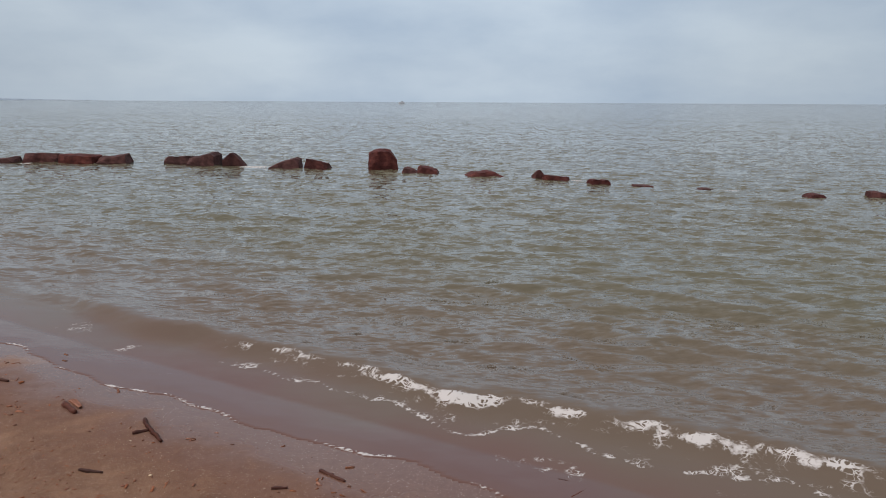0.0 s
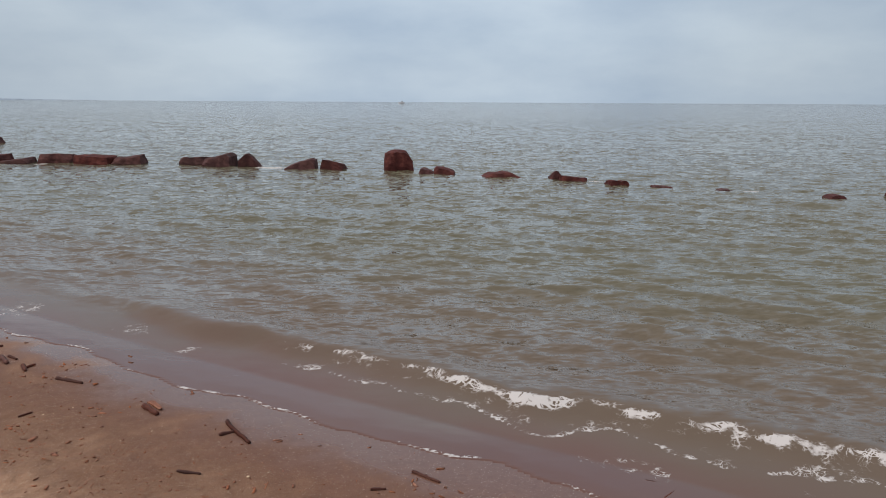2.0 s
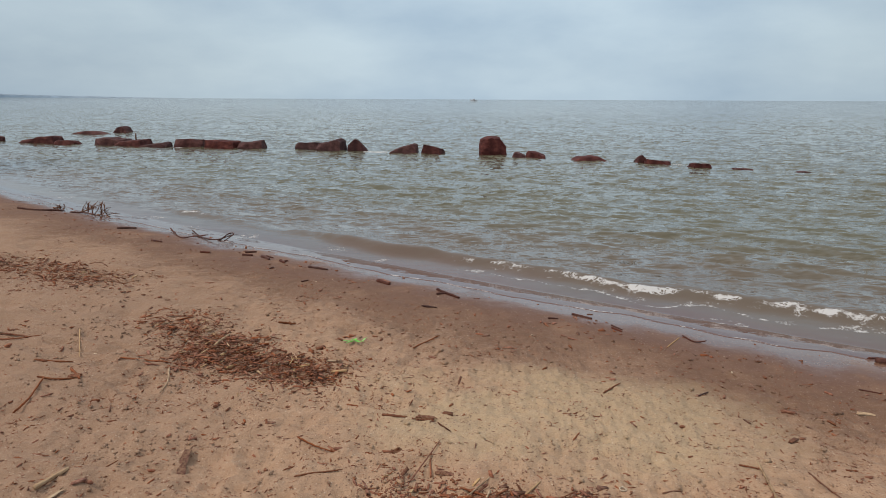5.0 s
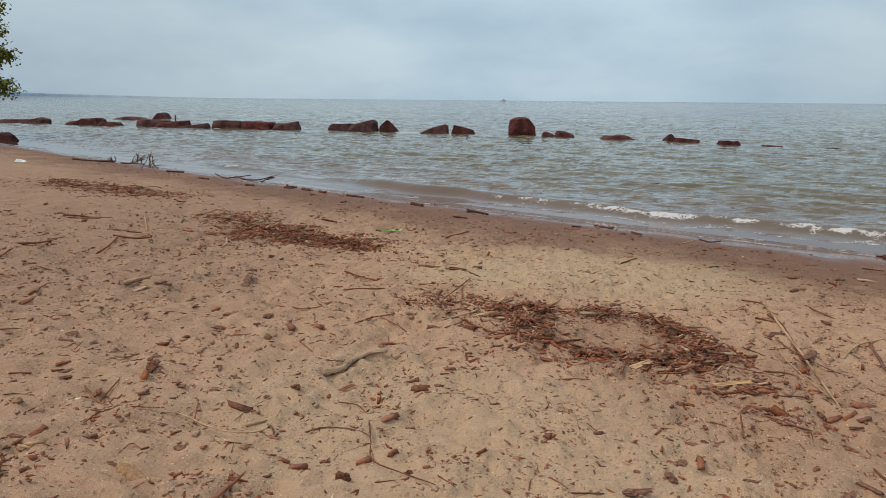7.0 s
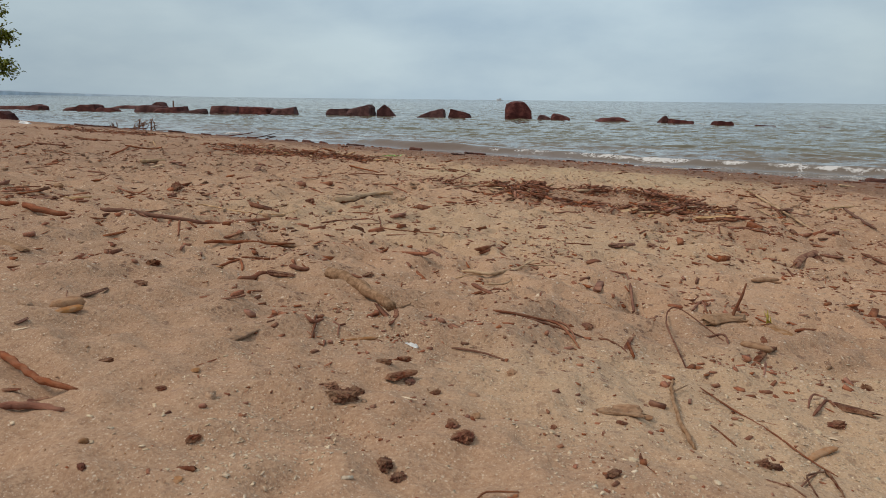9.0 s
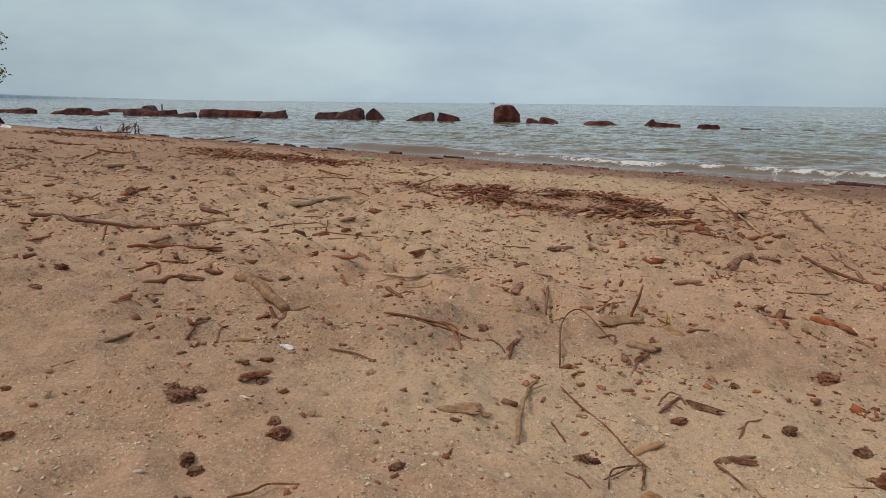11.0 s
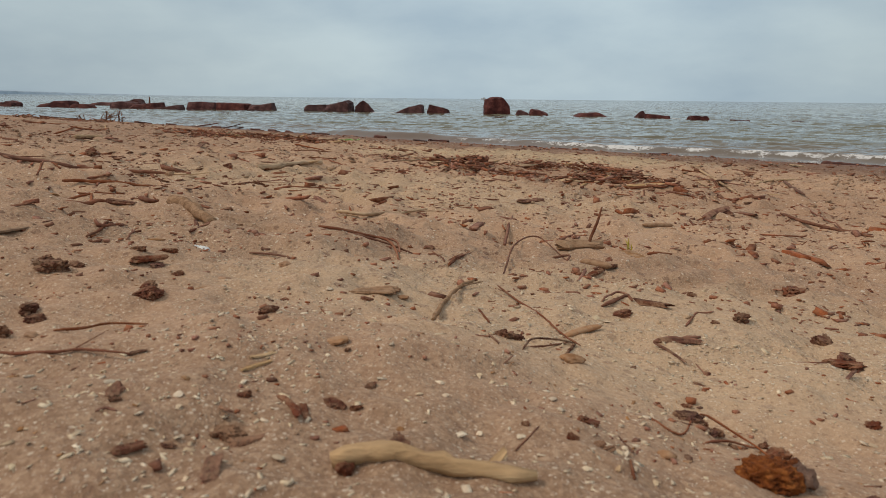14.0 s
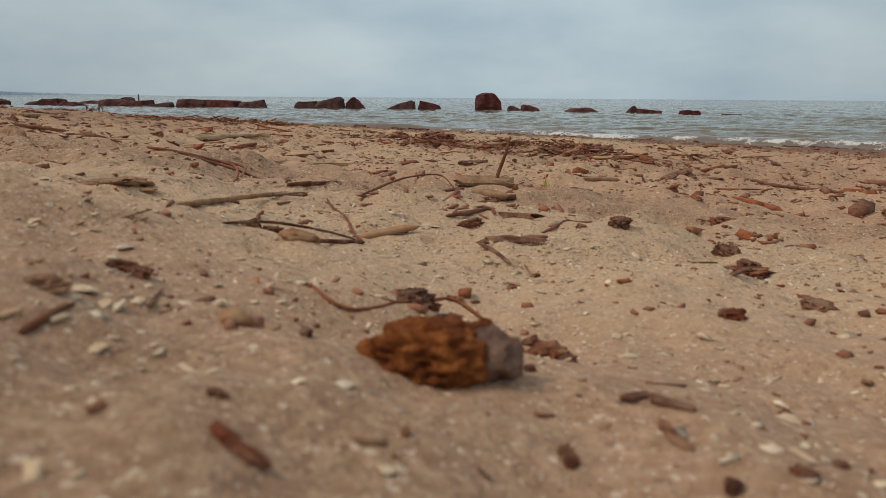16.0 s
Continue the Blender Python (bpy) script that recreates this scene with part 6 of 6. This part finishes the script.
# ---- single finds ----
def sprig():
    """A bright green torn leaf sprig."""
    m = plain_material("fresh_green_leaf", [(0.3, (0.12, 0.42, 0.05)), (0.7, (0.22, 0.60, 0.10))], 30, 0.5, 0.3, 0.001)
    rng, verts, faces = random.Random(5), [], []
    for k in range(11):
        a, r = rng.uniform(-0.5, 0.5) + (0 if k % 2 else math.pi), rng.uniform(0.05, 0.13)
        x, y = rng.uniform(-0.09, 0.09), rng.uniform(-0.035, 0.035)
        tip = (x + math.cos(a) * r, y + math.sin(a) * r, rng.uniform(0.005, 0.04))
        side = (-math.sin(a) * 0.016, math.cos(a) * 0.016)
        i = len(verts)
        verts += [(x, y, 0.006), ((x + tip[0]) / 2 + side[0], (y + tip[1]) / 2 + side[1], 0.02), tip, ((x + tip[0]) / 2 - side[0], (y + tip[1]) / 2 - side[1], 0.02), ((x + tip[0]) / 2, (y + tip[1]) / 2, 0.012)]
        faces += [(i, i + 4, i + 1), (i + 1, i + 4, i + 2), (i + 2, i + 4, i + 3), (i + 3, i + 4, i)]
    ob = new("leaf_sprig", mesh_of("leaf_sprig", verts, faces, m))
    ob.matrix_world = pose(-4.12, 2.93, sz(-4.12, 2.93), 0, 0, 15)
    tagged(ob, "small bright green leaf sprig lying on sand", "leaf sprig")


def ring():
    verts, faces, n, k = [], [], 20, 7
    for i in range(n):
        for j in range(k):
            a, b = 2 * math.pi * i / n, 2 * math.pi * j / k
            r = 0.022 + 0.005 * math.cos(b)
            verts.append((r * math.cos(a), r * 0.85 * math.sin(a), 0.005 * math.sin(b) + 0.005))
            faces.append((i * k + j, ((i + 1) % n) * k + j, ((i + 1) % n) * k + (j + 1) % k, i * k + (j + 1) % k))
    ob = new("shell_ring", mesh_of("shell_ring", verts, faces, SHELL, True))
    ob.matrix_world = pose(-1.58, 0.32, sz(-1.58, 0.32) + 0.002, 8, 4, 0)
    tagged(ob, "small white ring of shell lying on sand", "shell")


def scrap(x, y, size, turn):
    """A crumpled piece of white plastic."""
    m = plain_material("white_plastic_film", [(0.3, (0.62, 0.62, 0.61)), (0.7, (0.80, 0.80, 0.79))], 9, 0.35, 0.6, 0.004, own=0.05)
    n = 15
    t = np.linspace(-1, 1, n)
    U, V = np.meshgrid(t, t)
    Z = 0.16 + 0.45 * perlin(U * 1.9 + 3, V * 1.9, 5) + 0.25 * perlin(U * 4.2, V * 4.2 + 2, 6)
    Z = np.maximum(Z * (1 - 0.7 * np.maximum(abs(U), abs(V)) ** 4), 0.01) + 0.25 * np.exp(-((U + 0.4) ** 2 + V ** 2) * 4)
    me = sheet("plastic_scrap", size * U * (0.8 + 0.2 * perlin(U * 2, V * 2, 8)), size * 0.6 * V * (0.8 + 0.3 * perlin(U * 2, V * 2, 9)), size * Z, m)
    ob = new("plastic_scrap", me)
    so = ob.modifiers.new("thickness", "SOLIDIFY")
    so.thickness = 0.003
    ob.matrix_world = pose(x, y, sz(x, y) + 0.02 * size, 0, 0, turn)
    tagged(ob, "crumpled white plastic scrap on the beach", "litter")


def upright_twig():
    """A thin twig standing at a slant, its foot in the sand behind a stone."""
    rng, verts, faces = random.Random(3), [], []
    tube([np.array(p) for p in ((0, 0, -0.02), (0.008, 0.002, 0.025), (0.022, 0.004, 0.065), (0.030, 0.006, 0.10))], [0.0045, 0.004, 0.0032, 0.002], 6, rng, verts, faces)
    ob = new("upright_twig", mesh_of("upright_twig", verts, faces, WOOD_DARK, True))
    ob.matrix_world = pose(-1.743, -3.610, sz(-1.743, -3.610), 0, 0, -5)
    tagged(ob, "thin dark twig standing slanted in the sand", "twig")


def bare_branch(x, y, high, seed, turn):
    """A washed-up branch with bare upright twigs."""
    rng = random.Random(seed)
    ob = tagged(new("bare_branch"), "bare dark branch washed up at the waterline", "branch", "branches at the waterline")
    ob.matrix_world = pose(x, y, max(sz(x, y), 0.05), 0, 0, turn)

    def grow(p, d, length, r, depth, parent):
        line = [p]
        for _ in range(4):
            d = (d + Vector((rng.uniform(-0.35, 0.35), rng.uniform(-0.35, 0.35), rng.uniform(-0.25, 0.2)))).normalized()
            line.append(line[-1] + np.array(d) * length / 4)
        verts, faces = [], []
        tube(line, [r, r * 0.9, r * 0.75, r * 0.6, r * 0.4], 5, rng, verts, faces)
        name = "stem" if parent is ob else "twig"
        grown = part(name, mesh_of(name, verts, faces, BARK, True), parent)
        if depth:
            for q in line[1:4]:
                for _ in range(1 if depth > 1 else 2):
                    grow(q, (d + Vector((rng.uniform(-1, 1), rng.uniform(-1, 1), rng.uniform(0.1, 0.9)))).normalized(), length * rng.uniform(0.35, 0.6), r * 0.55, 0, grown)
    grow(np.array((0, 0, 0.02)), Vector((0.5, 0, 0.8)), high * 1.15, 0.018, 1, ob)
    grow(np.array((0.12, 0.05, 0.02)), Vector((-0.2, 0, 0.9)), high * 0.8, 0.014, 1, ob)
    grow(np.array((-0.3, 0, 0.02)), Vector((1, 0.1, 0.12)), high * 1.9, 0.020, 1, ob)


def rust_lump():
    """A knobbly rust-brown lump of clay and bark."""
    bm = bmesh.new()
    bmesh.ops.create_icosphere(bm, subdivisions=5, radius=1.0)
    for v in bm.verts:
        p = v.co.copy()
        k = 1 + 0.20 * noise.noise(p * 1.3 + Vector((2, 0, 0))) + 0.30 * abs(noise.noise(p * 3.1)) + 0.20 * noise.noise(p * 6.5) + 0.10 * noise.noise(p * 15.0)
        v.co = Vector((p.x * k * 0.0225, p.y * k * 0.016, max(p.z * k, -0.7) * 0.0115))
    me = bpy.data.meshes.new("clay_lump")
    bm.to_mesh(me)
    bm.free()
    m = plain_material("rusty_clay", [(0.32, (0.050, 0.014, 0.006)), (0.5, (0.185, 0.056, 0.018)), (0.72, (0.35, 0.135, 0.046))], 160, 0.8, 0.9, 0.0012, own=0.05)
    me.materials.append(m)
    me.polygons.foreach_set("use_smooth", [True] * len(me.polygons))
    ob = new("clay_lump", me)
    ob.matrix_world = pose(-1.707, -4.762, sz(-1.707, -4.762) + 0.005, 0, 0, 12)
    tagged(ob, "knobbly rust-brown clay lump on the sand", "clay lump")
    bm = bmesh.new()
    bmesh.ops.create_icosphere(bm, subdivisions=3, radius=1.0)
    for v in bm.verts:
        k = 1 + 0.3 * noise.noise(v.co * 1.9 + Vector((4, 0, 0))) + 0.2 * noise.noise(v.co * 5.0)
        v.co = Vector((v.co.x * k * 0.011 + 0.019, v.co.y * k * 0.011 - 0.003, max(v.co.z * k, -0.7) * 0.009))
    crust = bpy.data.meshes.new("crust")
    bm.to_mesh(crust)
    bm.free()
    crust.materials.append(plain_material("grey_brown_crust", [(0.3, (0.09, 0.043, 0.030)), (0.55, (0.19, 0.105, 0.070)), (0.8, (0.30, 0.185, 0.125))], 150, 0.9, 0.9, 0.001, own=0.05))
    part("crust", crust, ob, "grey-brown gritty crust")


def yellow_sprig(x, y):
    """A withered yellow-green sprig sticking out of the sand."""
    m = plain_material("yellow_green_leaf", [(0.3, (0.26, 0.20, 0.03)), (0.7, (0.42, 0.34, 0.07))], 60, 0.7, 0.3, 0.001)
    ob = tagged(new("withered_sprig"), "withered yellow-green sprig standing in the sand", "sprig")
    ob.matrix_world = pose(x, y, sz(x, y))
    rng = random.Random(8)
    for k in range(6):
        a, high = rng.uniform(0, 6.28), rng.uniform(0.02, 0.045)
        line = [np.array((0.004 * k - 0.01 + math.cos(a) * 0.022 * f * f, math.sin(a) * 0.012 * f * f, high * f - 0.004)) for f in (0, 0.35, 0.7, 1)]
        verts, faces = [], []
        tube(line, [0.0011, 0.0016, 0.0018, 0.0006], 5, rng, verts, faces)
        part("blade", mesh_of("blade", verts, faces, m, True), ob)


sprig()
ring()
scrap(-14.7, 9.4, 0.17, 20)
scrap(-2.447, -4.15, 0.022, 40)
upright_twig()
bare_branch(-12.6, 11.3, 0.34, 4, 10)
bare_branch(-12.9, 11.2, 0.26, 12, -8)
bare_branch(-13.9, 11.6, 0.16, 9, -25)
rust_lump()
yellow_sprig(-1.63, -3.56)

# iron post on a stone of the breakwater
verts, faces = [], []
tube([np.array(p) for p in ((0, 0, -0.25), (0.0, 0, 0.1), (0.01, 0, 0.3), (0.015, 0, 0.42))], [0.05, 0.05, 0.045, 0.04], 8, random.Random(2), verts, faces)
post = new("iron_post", mesh_of("iron_post", verts, faces, BARK, True))
post.matrix_world = pose(-26.35, 36.0, 0.36)
tagged(post, "short rusty iron post standing on a breakwater stone", "post")


# ---- tree at the edge of the beach ----
def shore_tree(x, y):
    tree = tagged(new("tree"), "leafy green deciduous tree overhanging the beach", "tree")
    base = max(sz(x, y), 0.2)
    tree.matrix_world = pose(x, y, base)
    rng = random.Random(17)
    verts, faces, tips = [], [], []

    def limb(p, d, length, r, depth):
        line = [p]
        for _ in range(5):
            d = (d + Vector((rng.uniform(-0.22, 0.22), rng.uniform(-0.22, 0.22), rng.uniform(-0.12, 0.16)))).normalized()
            line.append(line[-1] + np.array(d) * length / 5)
        tube(line, [r * (1 - 0.13 * k) for k in range(6)], 8, rng, verts, faces)
        if depth == 0:
            tips.extend(line[2:])
            return
        for q in line[2:]:
            for _ in range(2):
                limb(q, (d * 0.6 + Vector((rng.uniform(-1, 1), rng.uniform(-1, 1), rng.uniform(-0.35, 0.5)))).normalized(), length * rng.uniform(0.45, 0.62), r * 0.45, depth - 1)
    limb(np.array((0, 0, -0.3)), Vector((0.12, 0, 1)), 6.5, 0.24, 0)
    tips.clear()
    for a in range(13):
        w = a * 2.4 + 0.3
        limb(np.array((0.3, 0, 1.9 + 0.36 * a)), Vector((math.cos(w), math.sin(w), 0.15)), 2.5, 0.08, 1)
    part("trunk", mesh_of("trunk", verts, faces, BARK, True), tree, "grey-brown trunk and limbs")
    lv, lf = [], []
    for p in tips:
        for _ in range(85):
            c = Vector(p) + Vector((rng.gauss(0, 0.21), rng.gauss(0, 0.21), rng.gauss(-0.1, 0.21)))
            d = Vector((rng.uniform(-1, 1), rng.uniform(-1, 1), rng.uniform(-1.1, 0.3))).normalized()
            s = d.cross(Vector((rng.uniform(-1, 1), rng.uniform(-1, 1), 1))).normalized()
            L, W = rng.uniform(0.13, 0.22), rng.uniform(0.045, 0.07)
            i = len(lv)
            up = s.cross(d) * W * 0.4
            lv += [c, c + d * L * 0.5 + s * W + up, c + d * L, c + d * L * 0.5 - s * W + up, c + d * L * 0.5]
            lf += [(i, i + 4, i + 1), (i + 1, i + 4, i + 2), (i + 2, i + 4, i + 3), (i + 3, i + 4, i)]
    part("crown", mesh_of("crown", lv, lf, LEAF), tree, "uneven crown of small green leaves")


shore_tree(-30.3, 21.5)


# ---- far shore and boat ----
def far_shore():
    # no air volume: the distance haze is mixed into this blue-grey base colour
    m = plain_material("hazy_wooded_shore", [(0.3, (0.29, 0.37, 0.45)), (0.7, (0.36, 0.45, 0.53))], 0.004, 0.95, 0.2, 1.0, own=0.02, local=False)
    verts, faces, n = [], [], 160
    for k in range(n):
        f = k / (n - 1)
        az, far = radians(-78 + 50.5 * f), 4300 + 250 * math.sin(f * 9)
        high = (34 * (1 - step(0.55, 0.86, f)) + 11 * (1 - step(0.8, 1.0, f)) + 0.6) * (1 + 0.14 * noise.noise(Vector((k * 0.7, 0, 0))) + 0.07 * noise.noise(Vector((k * 2.3, 4, 0))))
        for r, z in ((far, -6), (far + 8, high * 0.75), (far + 70, high), (far + 400, -6)):
            verts.append((r * math.sin(az), r * math.cos(az), z))
    for k in range(n - 1):
        for j in range(3):
            faces.append((4 * k + j, 4 * k + 4 + j, 4 * k + 5 + j, 4 * k + 1 + j))
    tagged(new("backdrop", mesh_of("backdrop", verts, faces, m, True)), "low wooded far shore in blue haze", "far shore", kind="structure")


def motor_boat(x, y, turn):
    m = plain_material("white_boat_paint", [(0.3, (0.55, 0.57, 0.6)), (0.7, (0.72, 0.73, 0.75))], 0.8, 0.4, 0.1, 0.01, own=0.03)
    dark = plain_material("dark_boat_glass", [(0.3, (0.03, 0.04, 0.05)), (0.7, (0.06, 0.07, 0.08))], 1.0, 0.2, 0.1, 0.01, own=0.03)
    boat = tagged(new("motor_boat"), "small white motor boat far out on the lake", "boat")
    boat.matrix_world = pose(x, y, 0.0, 0, 0, turn)

    def shell_of(sections, material, name):
        verts, faces, k = [], [], len(sections[0])
        for s in sections:
            verts += s
        for i in range(len(sections) - 1):
            for j in range(k):
                a, b = i * k + j, i * k + (j + 1) % k
                faces.append((a, b, b + k, a + k))
        faces += [tuple(reversed(range(k))), tuple((len(sections) - 1) * k + j for j in range(k))]
        return part(name, mesh_of(name, verts, faces, material), boat)
    shell_of([[(px, -w, top), (px, -w * 0.7, -0.3), (px, w * 0.7, -0.3), (px, w, top)] for px, w, top in ((-4.5, 1.4, 1.3), (-1, 1.6, 1.35), (2.5, 1.3, 1.6), (4.2, 0.5, 1.9), (4.9, 0.05, 2.05))], m, "hull")
    shell_of([[(px, -1.1, 1.25), (px, 1.1, 1.25), (px + lean, 0.95, 3.0), (px + lean, -0.95, 3.0)] for px, lean in ((-2.4, 0.25), (0.2, 0.0), (1.6, -0.9))], m, "cabin")
    shell_of([[(px, -1.14, 2.1), (px, 1.14, 2.1), (px, 1.08, 2.6), (px, -1.08, 2.6)] for px in (-1.8, 0.4)], dark, "cabin_window")
    verts, faces = [], []
    tube([np.array((-1.0, 0, z)) for z in (2.9, 4.0, 5.2)], [0.08, 0.07, 0.05], 6, random.Random(1), verts, faces)
    part("mast", mesh_of("mast", verts, faces, m), boat)


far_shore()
motor_boat(-77, 1040, 170)
